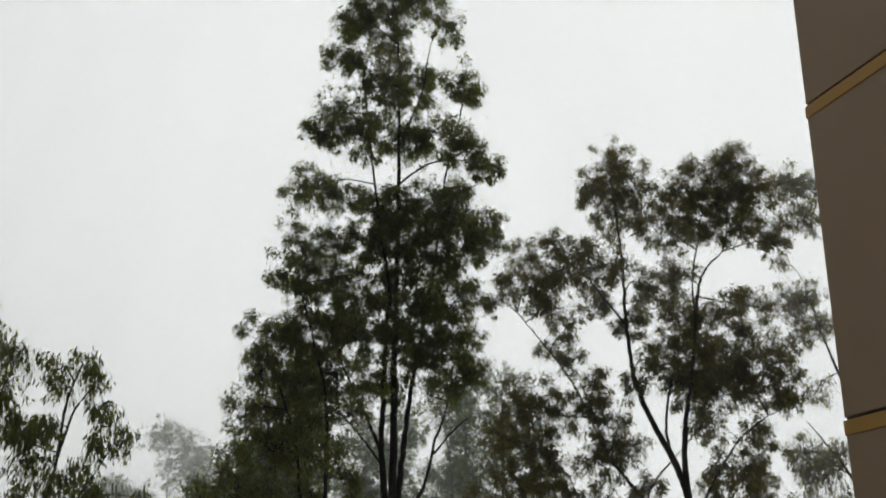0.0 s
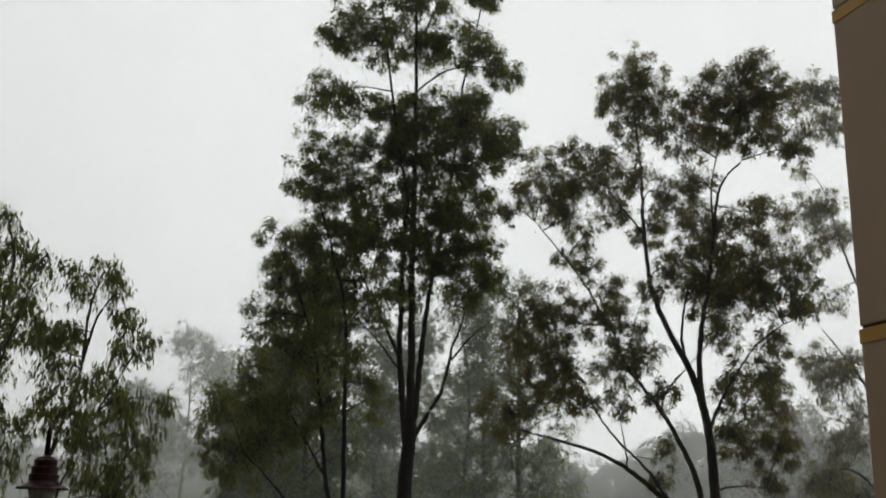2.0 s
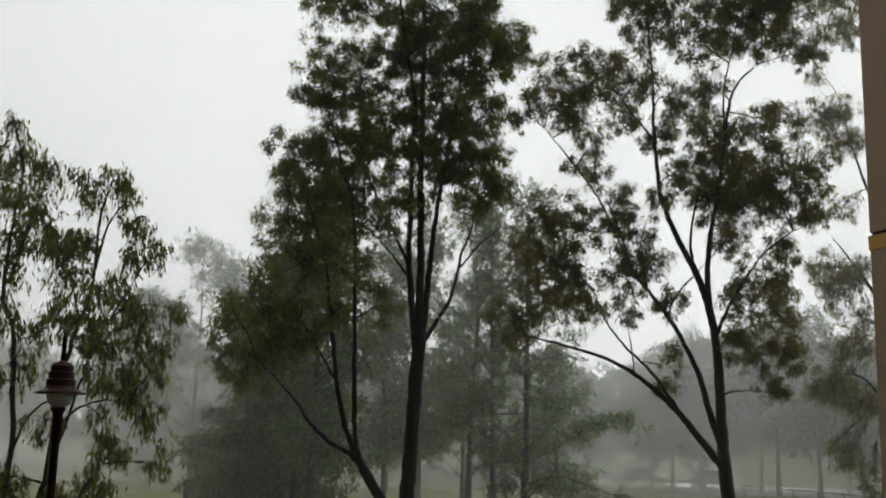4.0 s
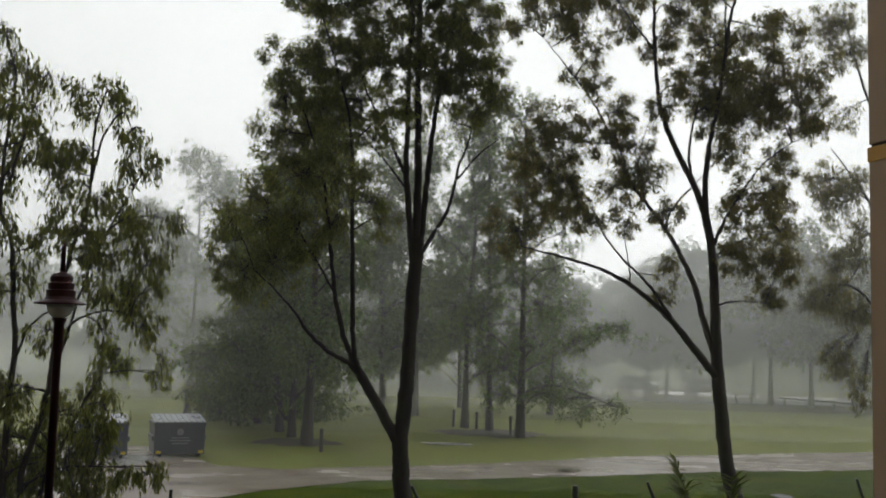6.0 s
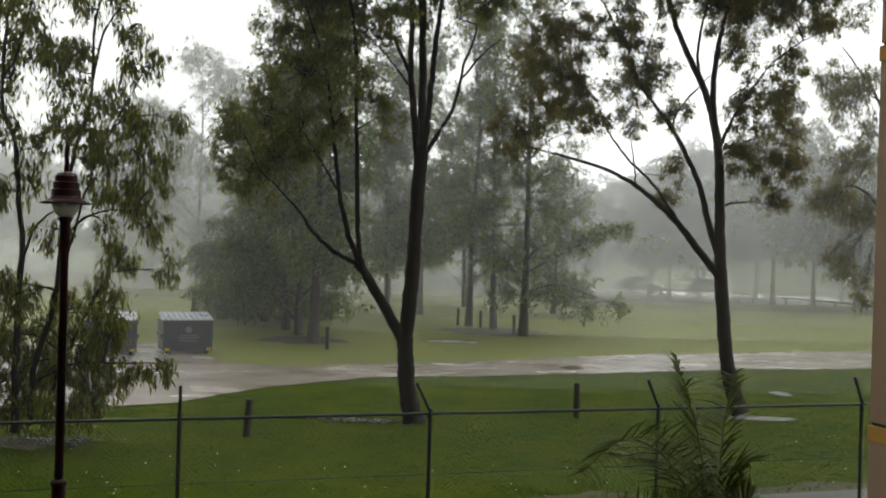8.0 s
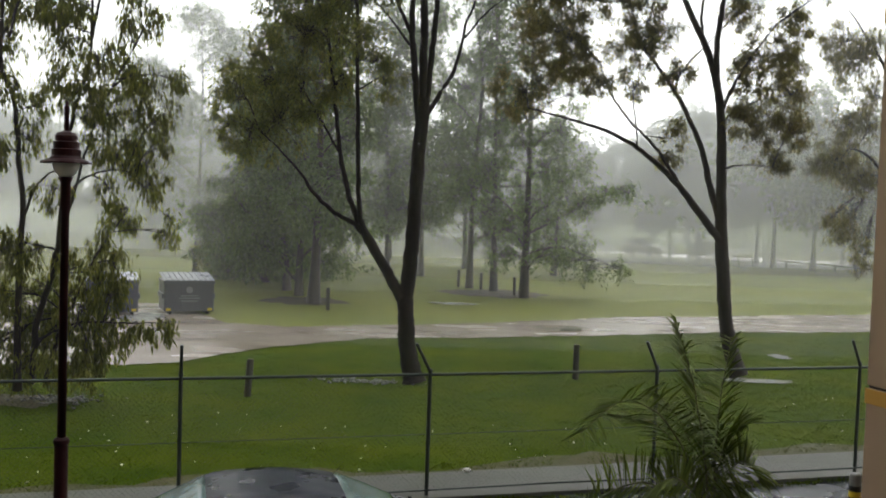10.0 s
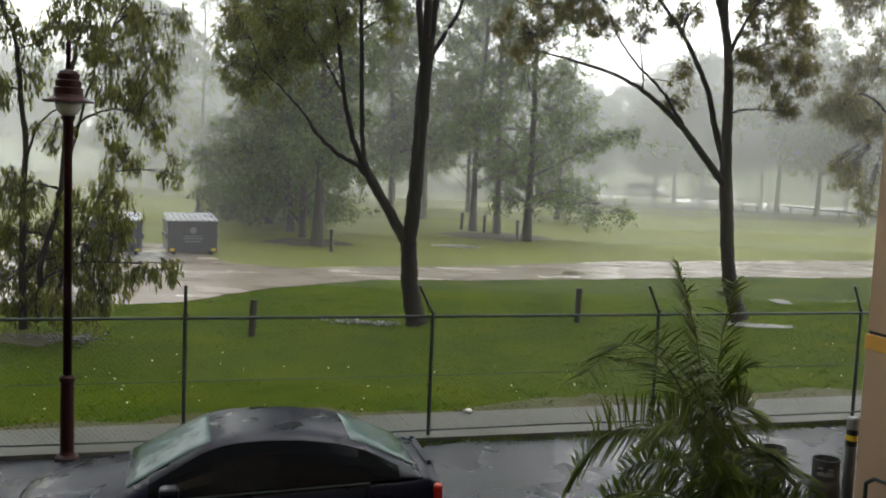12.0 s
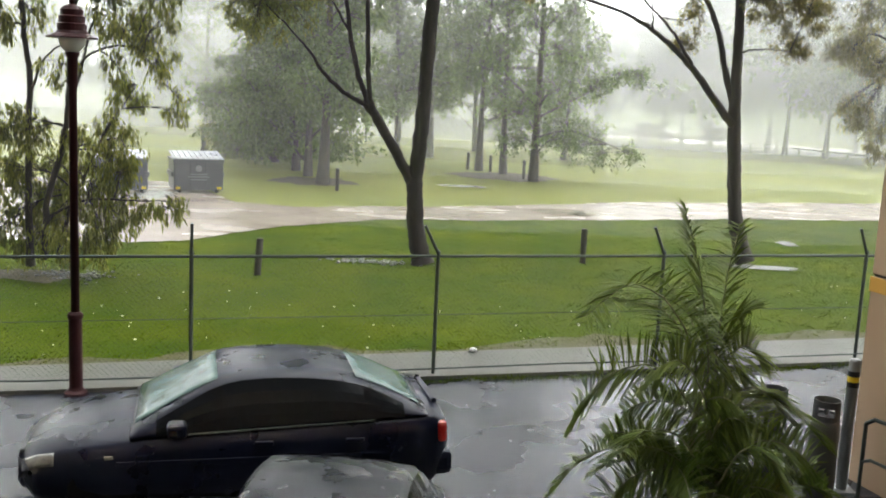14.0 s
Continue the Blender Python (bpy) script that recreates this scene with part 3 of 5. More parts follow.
# ---- skip bins ----
def skip_bin(x, y, turn, w=1.72, d=1.45, h=1.38):
    t = thing("skip_bin", (x, y, 0), "grey steel front-lift waste bin on the gravel", "waste bin", "waste bins on the gravel", turn)
    bm = bmesh.new()
    box(bm, (-w / 2, 0, 0.1), (w / 2, d, h - 0.22), 0.02)
    for k in (-1, 1):
        box(bm, (k * (w / 2 + 0.03) - 0.03, 0.15, 0.55), (k * (w / 2 + 0.03) + 0.03, d - 0.1, 0.72), 0.01)
    box(bm, (-w / 2 - 0.03, -0.03, h - 0.30), (w / 2 + 0.03, d + 0.03, h - 0.2), 0.012)
    for k in range(4):
        xx = -w / 2 + 0.08 + k * (w - 0.16) / 3
        box(bm, (xx - 0.03, -0.025, 0.16), (xx + 0.03, 0.0, h - 0.3), 0.006)
    part("body", bm, M_BIN, t)
    bm = bmesh.new()
    box(bm, (-w / 2 - 0.02, 0, -0.015), (w / 2 + 0.02, d * 0.98, 0.015), 0.008)
    for k in range(9):
        xx = -w / 2 + 0.1 + k * (w - 0.2) / 8
        box(bm, (xx - 0.035, 0.03, 0.0), (xx + 0.035, d * 0.94, 0.045), 0.012)
    bmesh.ops.transform(bm, matrix=Matrix.Translation((0, -0.04, h - 0.19)) @ pose(0, 0, 0, 7.5, 0, 0), verts=bm.verts)
    part("lid", bm, M_LID, t, "ribbed light grey lid")
    for k in (-1, 1):
        part("skid", boxed((k * w * 0.38 - 0.06, 0.05, 0), (k * w * 0.38 + 0.06, d - 0.05, 0.1), 0.01), M_BLACK, t)
        part("reflector", boxed((k * (w / 2 - 0.14) - 0.08, -0.035, 0.13), (k * (w / 2 - 0.14) + 0.08, -0.02, 0.22), 0.003), M_YELLOW, t, "yellow corner plate")
    # faded mark and two unreadable lines on the front
    bm = bmesh.new()
    bmesh.ops.create_circle(bm, cap_ends=True, segments=18, radius=0.12, matrix=Matrix.Translation((0, -0.034, 0.86)) @ pose(0, 0, 0, 90, 0, 0))
    part("mark", bm, M_LID, t, "faded round mark")
    for z, ww in ((0.66, 0.30), (0.57, 0.36), (0.47, 0.28)):
        part("lettering_bar", boxed((-ww, -0.036, z - 0.018), (ww, -0.03, z + 0.018)), M_LID, t)
    return t


skip_bin(-9.06, 35.42, 23)
skip_bin(-11.45, 34.4, 20)


# ---- cars ----
def loft(sections, close=True):
    """A closed skin through rings of equal length."""
    bm = bmesh.new()
    rings = [[bm.verts.new(p) for p in s] for s in sections]
    n = len(rings[0])
    for a, b in zip(rings, rings[1:]):
        for i in range(n):
            bm.faces.new((a[i], a[(i + 1) % n], b[(i + 1) % n], b[i]))
    if close:
        bm.faces.new(rings[0])
        bm.faces.new(rings[-1][::-1])
    return bm


def smooth_at(table, x):
    xs, ys = zip(*table)
    return float(np.interp(x, xs, ys))


HALF = [(-2.05, 0.60), (-1.98, 0.74), (-1.7, 0.82), (-1.0, 0.85), (0.8, 0.85), (1.5, 0.82), (1.85, 0.72), (2.0, 0.58), (2.06, 0.45)]
DECK = [(-2.05, 0.84), (-1.98, 0.98), (-1.7, 1.0), (-1.0, 0.97), (0.6, 0.92), (1.0, 0.93), (1.4, 0.865), (1.7, 0.79), (1.9, 0.71), (2.0, 0.65), (2.06, 0.56)]
BELT = [(-2.05, 0.80), (-1.9, 0.955), (-1.0, 0.925), (0.9, 0.83), (1.5, 0.75), (1.85, 0.665), (2.06, 0.52)]
ROOF = [(-1.80, 1.0), (-1.62, 1.08), (-1.4, 1.185), (-1.15, 1.285), (-0.9, 1.34), (-0.6, 1.372), (-0.3, 1.38), (0.0, 1.365), (0.2, 1.33), (0.4, 1.245), (0.7, 1.09), (1.04, 0.90)]
RAIL = [(-1.80, 0.66), (-1.4, 0.60), (-0.7, 0.57), (0.0, 0.57), (0.4, 0.61), (1.04, 0.72)]


def cabin_side(x, s, side, off=0.0):
    """A point of the cabin's flank: s from the belt line (0) to the roof rail (1)."""
    w0, z0 = smooth_at(HALF, x) - 0.05, smooth_at(BELT, x) + 0.0
    w1, z1 = smooth_at(RAIL, x), smooth_at(ROOF, x) - 0.035
    bow = 0.03 * math.sin(math.pi * s)
    return (x, side * (w0 + (w1 - w0) * s + bow + off), z0 + (z1 - z0) * s)


def patch(grid, mat, name, parent, label="", smooth=True):
    bm = bmesh.new()
    vs = [[bm.verts.new(p) for p in r] for r in grid]
    for a, b in zip(vs, vs[1:]):
        for i in range(len(a) - 1):
            bm.faces.new((a[i], a[i + 1], b[i + 1], b[i]))
    bmesh.ops.recalc_face_normals(bm, faces=bm.faces)
    bmesh.ops.solidify(bm, geom=bm.faces[:], thickness=0.004)
    return part(name, bm, mat, parent, label, smooth=smooth)


def car(place, turn, paint, label, spoiler=True, screen=None):
    t = thing("car", place, label, "car", turn=turn)
    xs = np.concatenate([np.linspace(-2.05, -1.6, 6), np.linspace(-1.4, 1.4, 12), np.linspace(1.5, 2.06, 8)])
    rings = []
    for x in xs:
        w, d, b = smooth_at(HALF, x), smooth_at(DECK, x), smooth_at(BELT, x)
        low = 0.20 + (0.10 if abs(x) > 1.9 else 0)
        half = [(w * 0.86, low), (w * 0.97, low + 0.1), (w, low + 0.28), (w * 0.99, b - 0.16), (w * 0.96, b - 0.05), (w * 0.90, b), (w * 0.6, d - 0.012), (0, d)]
        rings.append([(x, y, z) for y, z in half] + [(x, -y, z) for y, z in half[-2::-1]])
    part("body", loft(rings), paint, t, smooth=True)
    xs = np.linspace(-1.80, 1.04, 34)
    rings = []
    for x in xs:
        top, wr = smooth_at(ROOF, x), smooth_at(RAIL, x)
        left = [cabin_side(x, s, 1) for s in (0, 0.3, 0.6, 0.9)]
        roof = [(x, wr * 0.93, top - 0.018), (x, wr * 0.6, top - 0.004), (x, 0, top + 0.006)]
        half = left + roof
        rings.append([(x, p[1], max(p[2], smooth_at(BELT, x) - 0.02)) for p in half] + [(x, -p[1], max(p[2], smooth_at(BELT, x) - 0.02)) for p in half[-2::-1]])
    part("cabin", loft(rings), paint, t, smooth=True)

    def over(x, y, lift=0.008):
        wr = smooth_at(RAIL, x)
        return (x, y * wr, smooth_at(ROOF, x) + 0.006 - 0.022 * y * y + lift)
    patch([[over(x, y) for y in np.linspace(-0.86, 0.86, 9)] for x in np.linspace(0.24, 1.0, 8)], screen or M_GLASS_SKY, "windscreen", t, "rain-streaked windscreen")
    patch([[over(x, y) for y in np.linspace(-0.86, 0.86, 9)] for x in np.linspace(-1.74, -1.1, 7)], screen or M_GLASS_SKY, "rear_window", t, "rain-streaked rear window")
    for side in (1, -1):
        grid = []
        for x in np.linspace(-1.56, 0.80, 16):
            top = 0.955 - 0.25 * max(0, x - 0.35) - 0.35 * max(0, -1.25 - x)
            grid.append([cabin_side(x, s, side, 0.004) for s in np.linspace(0.04, top, 5)])
        patch(grid, M_GLASS_DARK, "window_surround", t, "black pillars and rubber round the side windows", False)
        for a, b, name in ((-0.34, 0.74, "front_side_window"), (-1.16, -0.42, "rear_side_window"), (-1.50, -1.20, "quarter_window")):
            grid = []
            for x in np.linspace(a, b, 9):
                top = 0.93 - 0.25 * max(0, x - 0.3) - 0.35 * max(0, -1.25 - x)
                grid.append([cabin_side(x, s, side, 0.008) for s in np.linspace(0.07, top, 5)])
            patch(grid, M_GLASS_DARK, name, t, "dark side window", False)
        w = 0.85
        for z, x0, x1, name in ((0.60, -1.35, 1.15, "side_moulding"),):
            part(name, boxed((x0, side * (w - 0.004), z - 0.03), (x1, side * (w + 0.012), z + 0.03), 0.005), paint, t)
        for x in (-0.18, -1.05):
            part("door_handle", boxed((x - 0.1, side * 0.845, 0.745), (x + 0.08, side * 0.878, 0.785), 0.01), paint, t)
        part("window_trim", boxed((-1.3, side * 0.792, 0.868), (0.62, side * 0.812, 0.884), 0.004, pose(0, 0, 0, 0, 2.6, 0)), M_STEEL, t, "dull metal strip under the windows")
        bm = boxed((0.52, side * 0.83, 0.88), (0.70, side * 1.02, 1.02), 0.04)
        mirror = part("mirror", bm, paint, t, smooth=False)
        part("mirror_glass", boxed((0.512, side * 0.86, 0.90), (0.519, side * 1.0, 1.0)), M_GLASS_DARK, mirror)
        grid = []
        for x in np.linspace(1.70, 2.005, 8):
            w, d, b = smooth_at(HALF, x), smooth_at(DECK, x), smooth_at(BELT, x)
            f = (x - 1.70) / 0.305
            rim = np.linspace(0.10 + 0.10 * f, 0.62 - 0.10 * (1 - f), 6)
            grid.append([(x + 0.008, side * float(np.interp(q, (0, 0.35, 0.6, 1), (w * 0.99, w * 0.96, w * 0.90, w * 0.6)) + 0.008),
                          float(np.interp(q, (0, 0.35, 0.6, 1), (b - 0.16, b - 0.05, b, d - 0.012))) + 0.006) for q in rim])
        patch(grid, M_HEADLIGHT, "headlight", t, "clear wet headlight")
        part("tail_light", boxed((-2.01, side * 0.61, 0.66), (-1.90, side * 0.765, 0.88), 0.04, pose(0, 0, 0 if spoiler else -0.14)), M_RED, t, "red tail light")
        part("side_repeater", boxed((1.18, side * 0.842, 0.655), (1.26, side * 0.86, 0.69), 0.006), M_HEADLIGHT, t)
        for x in (1.28, -1.3):
            wheel = part("wheel", lathe([(0.18, -0.09), (0.30, -0.095), (0.315, -0.07), (0.315, 0.07), (0.30, 0.095), (0.18, 0.09)], 28), M_TYRE, t, "black tyre")
            wheel.matrix_local = pose(x, side * 0.715, 0.315, 90, 0, 0)
            rim = part("rim", lathe([(0.19, -0.07), (0.19, 0.07), (0.15, 0.08), (0.05, 0.07), (0.045, 0.09)], 20), M_ALLOY, wheel, "grey rim")
    part("front_bumper", boxed((1.70, -0.52, 0.24), (2.07, 0.52, 0.45), 0.1), paint, t)
    part("grille", boxed((1.99, -0.34, 0.53), (2.065, 0.34, 0.60), 0.015), M_BLACK, t)
    part("rear_bumper", boxed((-2.09, -0.74, 0.30), (-1.85, 0.74, 0.56), 0.07), paint, t)
    if spoiler:
        bm = bmesh.new()
        rod(bm, (-0.95, 0.0, 1.34), (-1.1, 0.0, 1.48), 0.006, 0.003, 6)
        part("antenna", bm, M_BLACK, t)
    for y in (-0.28, 0.32):
        bm = bmesh.new()
        rod(bm, (0.92, y + 0.2, 0.925), (0.74, y - 0.38, 1.03), 0.008, sides=6)
        part("wiper", bm, M_BLACK, t)
    if spoiler:
        bm = boxed((-1.97, -0.42, 0.988), (-1.90, 0.42, 0.998), 0.004)
        for k in (-1, 1):
            box(bm, (-1.955, k * 0.42 - 0.01, 0.93), (-1.91, k * 0.42 + 0.01, 1.02), 0.006)
        part("spoiler", bm, paint, t)
    return t


car((-2.08, 9.88, 0.002), 194.5, M_CARPAINT, "black four-door saloon wet with rain")
car((-0.76, 6.15, 0.002), 266, M_CARGREY, "short dark grey car with beaded wet roof", spoiler=False, screen=M_GLASS_DARK).scale = (0.74, 0.93, 1.15)


# ---- palm ----
FRONDS = [[(0.09, 0.00, 1.61), (0.04, 0.08, 2.15), (-0.06, 0.17, 2.74), (-0.21, 0.25, 3.23)],
          [(0.15, 0.10, 1.63), (0.18, 0.22, 2.17), (0.25, 0.33, 2.67), (0.35, 0.45, 3.10)],
          [(0.03, 0.00, 1.66), (-0.26, -0.07, 2.32), (-0.68, -0.13, 2.59), (-1.08, -0.20, 2.31)],
          [(0.09, 0.10, 1.57), (-0.11, 0.20, 2.06), (-0.39, 0.30, 2.33), (-0.75, 0.40, 2.35)],
          [(0.03, 0.00, 1.39), (-0.42, -0.08, 1.86), (-0.87, -0.17, 1.76), (-1.14, -0.25, 1.39)],
          [(0.03, -0.10, 1.12), (-0.54, -0.22, 1.18), (-0.99, -0.33, 1.12), (-1.28, -0.45, 0.84)],
          [(0.16, 0.10, 1.47), (0.28, 0.17, 1.88), (0.44, 0.23, 2.02), (0.60, 0.30, 1.86)],
          [(0.23, 0.00, 1.14), (0.48, 0.03, 1.54), (0.84, 0.07, 1.49), (1.19, 0.10, 1.16)]]
FRONDS += [[(0.22, -0.10, 0.97), (0.50, -0.17, 1.27), (0.83, -0.23, 1.21), (1.10, -0.30, 0.90)],
           [(0.03, -0.20, 0.95), (-0.35, -0.33, 1.03), (-0.66, -0.47, 0.97), (-0.90, -0.60, 0.66)],
           [(0.10, -0.10, 1.43), (-0.13, -0.20, 1.86), (-0.33, -0.30, 1.98), (-0.57, -0.40, 1.80)],
           [(0.11, -0.20, 1.36), (0.22, -0.30, 1.71), (0.40, -0.40, 1.80), (0.60, -0.50, 1.60)],
           [(0.14, 0.15, 1.46), (0.05, 0.27, 1.94), (-0.09, 0.38, 2.30), (-0.31, 0.50, 2.56)],
           [(0.06, -0.30, 0.89), (-0.21, -0.43, 1.33), (-0.53, -0.57, 1.46), (-0.77, -0.70, 1.30)],
           [(0.12, -0.40, 0.93), (0.25, -0.53, 1.29), (0.39, -0.67, 1.35), (0.53, -0.80, 1.12)],
           [(0.13, 0.10, 1.58), (0.22, 0.17, 2.03), (0.31, 0.23, 2.28), (0.48, 0.30, 2.33)]]


def frond(t, line, rng, reach):
    """One feather: a rib with two combs of narrow leaflets."""
    n = len(line) - 1
    w = Tubes(5)
    w.add(line, 0.012, 0.003)
    rib = w.make("frond", M_CANE, t)
    side0 = np.cross(line[n // 2] - line[0], [0, 0, 1.0]) + rng.normal(0, 0.12, 3)
    side0 = side0 / (np.linalg.norm(side0) + 1e-9)
    lift = rng.choice([-1, 1]) * rng.uniform(0.5, 0.95)      # the feather lies twisted on its rib
    side0 = side0 * math.cos(lift) + np.cross(side0, (line[n // 2] - line[0]) / np.linalg.norm(line[n // 2] - line[0])) * math.sin(lift)
    P, D, L = [], [], []
    m = 64
    for i in range(m):
        f = 0.14 + 0.86 * i / m
        q = min(f * n, n - 0.001)
        j = int(q)
        a = line[j] + (line[j + 1] - line[j]) * (q - j)
        tang = line[j + 1] - line[max(0, j - 1)]
        tang = tang / np.linalg.norm(tang)
        nrm = np.cross(side0, tang)
        for sd in (-1, 1):
            if rng.uniform() < 0.05:
                continue
            P.append(a)
            D.append(side0 * sd * 0.85 + tang * (0.25 + 0.40 * f) + nrm * 0.18 + rng.normal(0, 0.11, 3))
            L.append(reach * (math.sin(math.pi * (0.16 + 0.76 * f)) ** 0.8) * rng.uniform(0.85, 1.1) + 0.04)
    P, D, L = np.array(P), np.array(D), np.array(L)[:, None]
    D /= np.linalg.norm(D, axis=1)[:, None]
    sd = np.cross(D, rng.normal(0, 0.3, D.shape) + [0, 0, 1.0])
    sd /= np.linalg.norm(sd, axis=1)[:, None]
    sag = np.array([0, 0, -1.0]) * L * 0.12
    a, b, c = P, P + D * L * 0.5 + sag * 0.3, P + D * L + sag * 1.7
    v = np.stack([a - sd * 0.006, a + sd * 0.006, b + sd * 0.0105, b - sd * 0.0105, c + sd * 0.001, c - sd * 0.001], 1).reshape(-1, 3)
    i6 = np.arange(len(P))[:, None] * 6
    tagged(raw("foliage", v, np.concatenate([i6 + [[0, 1, 2, 3]], i6 + [[3, 2, 4, 5]]], 0), M_PALM, rib), kind="stuff")


def palm():
    rng = np.random.default_rng(17)
    t = thing("palm", (2.25, 8.6, 0), "clumping cane palm with arching feathery fronds", "palm")
    for (bx, by), h, (tx, ty) in [((-0.05, 0.0), 1.55, (0.0, 0.05)), ((0.12, 0.1), 1.25, (0.16, 0.1)), ((-0.15, -0.1), 1.05, (-0.2, -0.1)), ((0.05, -0.2), 0.85, (0.1, -0.3)),
                                  ((0.25, -0.1), 0.75, (0.4, -0.2))]:
        w = Tubes(8)
        w.add(bend([(bx, by, 0), ((bx + tx) / 2, (by + ty) / 2, h * 0.5), (tx, ty, h)], 5), 0.04, 0.026)
        w.make("cane", M_CANE, t)
        for k in range(7 if h < 1.2 else 3):
            az = 2 * math.pi * (k * 0.382 + rng.uniform(-0.04, 0.04))
            up, ln = rng.uniform(0.3, 1.1), rng.uniform(0.7, 1.0)
            d = np.array([math.cos(az) * math.cos(up), math.sin(az) * math.cos(up), math.sin(up)])
            p = np.array([tx, ty, h * 0.9])
            line = [p]
            for i in range(14):
                d = d + [0, 0, -0.10]
                d /= np.linalg.norm(d)
                p = p + d * ln / 14
                line.append(p)
            frond(t, np.array(line), rng, 0.24)
    for pts in FRONDS:
        frond(t, bend(pts, 5, 0.004, rng), rng, 0.37)
    return t


palm()


# ---- gas bottles, pipe, handrail ----
def gas_bottle(x, y):
    t = thing("gas_bottle", (x, y, 0), "tall grey gas bottle with a collar", "gas bottle", "gas bottles beside the palm")
    part("cylinder", lathe([(0.125, 0), (0.145, 0.02), (0.148, 0.06), (0.148, 0.98), (0.135, 1.06), (0.095, 1.10), (0.04, 1.12)], 24), M_GAS, t, smooth=True)
    bm = bmesh.new()
    # open collar with two hand holes
    n = 24
    for lo, hi, gaps in ((1.06, 1.12, False), (1.12, 1.20, True), (1.20, 1.27, False)):
        for i in range(n):
            if gaps and (i % 12) in (2, 3, 4, 5, 6):
                continue
            a, b = 2 * math.pi * i / n, 2 * math.pi * (i + 1) / n
            for r0, r1 in ((0.12, 0.132),):
                vs = [bm.verts.new((r * math.cos(q), r * math.sin(q), z)) for q in (a, b) for r in (r0, r1) for z in (lo, hi)]
                bmesh.ops.convex_hull(bm, input=vs)
    part("collar", bm, M_GAS, t)
    part("valve", lathe([(0.025, 1.1), (0.025, 1.17), (0.05, 1.18), (0.05, 1.2), (0.02, 1.21)], 10), M_ALLOY, t, "brass-grey valve")
    return t


gas_bottle(3.42, 10.1)
gas_bottle(3.85, 9.78)
w = Tubes(7)
w.add(bend([(3.42, 10.05, 1.15), (3.5, 9.9, 0.85), (3.62, 9.8, 0.8), (3.75, 9.78, 0.95), (3.85, 9.75, 1.15)], 6), 0.012, 0.012)
tagged(w.make("gas_hose", M_HOSE, None), "pale flexible gas hose between the bottles", "hose")

t = thing("guard_post", (4.42, 10.6, 0), "grey steel guard post with striped top", "bollard")
part("post", lathe([(0.06, 0), (0.06, 1.46), (0.05, 1.49)], 16), M_GALV, t, smooth=True)
for z, m in ((1.18, M_BLACK), (1.24, M_YELLOW), (1.30, M_BLACK)):
    part("stripe", lathe([(0.062, z), (0.062, z + 0.06)], 16), m, t)
part("base_plate", boxed((-0.13, -0.13, 0), (0.13, 0.13, 0.02), 0.004), M_GALV, t)

t = thing("handrail", (4.42, 10.15, 0), "dark tubular handrail beside the wall", "handrail", turn=-72)
bm = bmesh.new()
rod(bm, (0, 0, 0), (0, 0, 0.92), 0.022)
rod(bm, (0, 0, 0.92), (0.12, 0, 1.0), 0.022)
rod(bm, (0.12, 0, 1.0), (2.4, 0, 1.12), 0.022)
part("rail", bm, M_STEEL, t)
bm = bmesh.new()
rod(bm, (0, 0, 0.5), (0.12, 0, 0.56), 0.018)
rod(bm, (0.12, 0, 0.56), (2.4, 0, 0.66), 0.018)
part("mid_rail", bm, M_STEEL, t)

# ---- litter and small things ----
bm = bmesh.new()
bmesh.ops.create_icosphere(bm, subdivisions=2, radius=0.05, matrix=Matrix.Translation((0.42, 15.45, 0.09)) @ Matrix.Diagonal((1.3, 1, 0.7, 1)))
for v in bm.verts:
    v.co += Vector((noise.noise(v.co * 40), noise.noise(v.co * 40 + Vector((3, 0, 0))), noise.noise(v.co * 40 + Vector((0, 5, 0))))) * 0.015
tagged(part("paper_litter", bm, M_WHITE), "crumpled white paper scrap on the pavement edge", "litter")
bm = bmesh.new()
bmesh.ops.create_icosphere(bm, subdivisions=2, radius=0.28, matrix=Matrix.Translation((4.3, 34.4, 0.0)) @ Matrix.Diagonal((1.6, 0.7, 0.35, 1)))
for v in bm.verts:
    v.co += Vector((0, 0, noise.noise(v.co * 5) * 0.06))
tagged(part("bark_debris", bm, M_MULCH), "dark heap of bark on the gravel track", "debris")

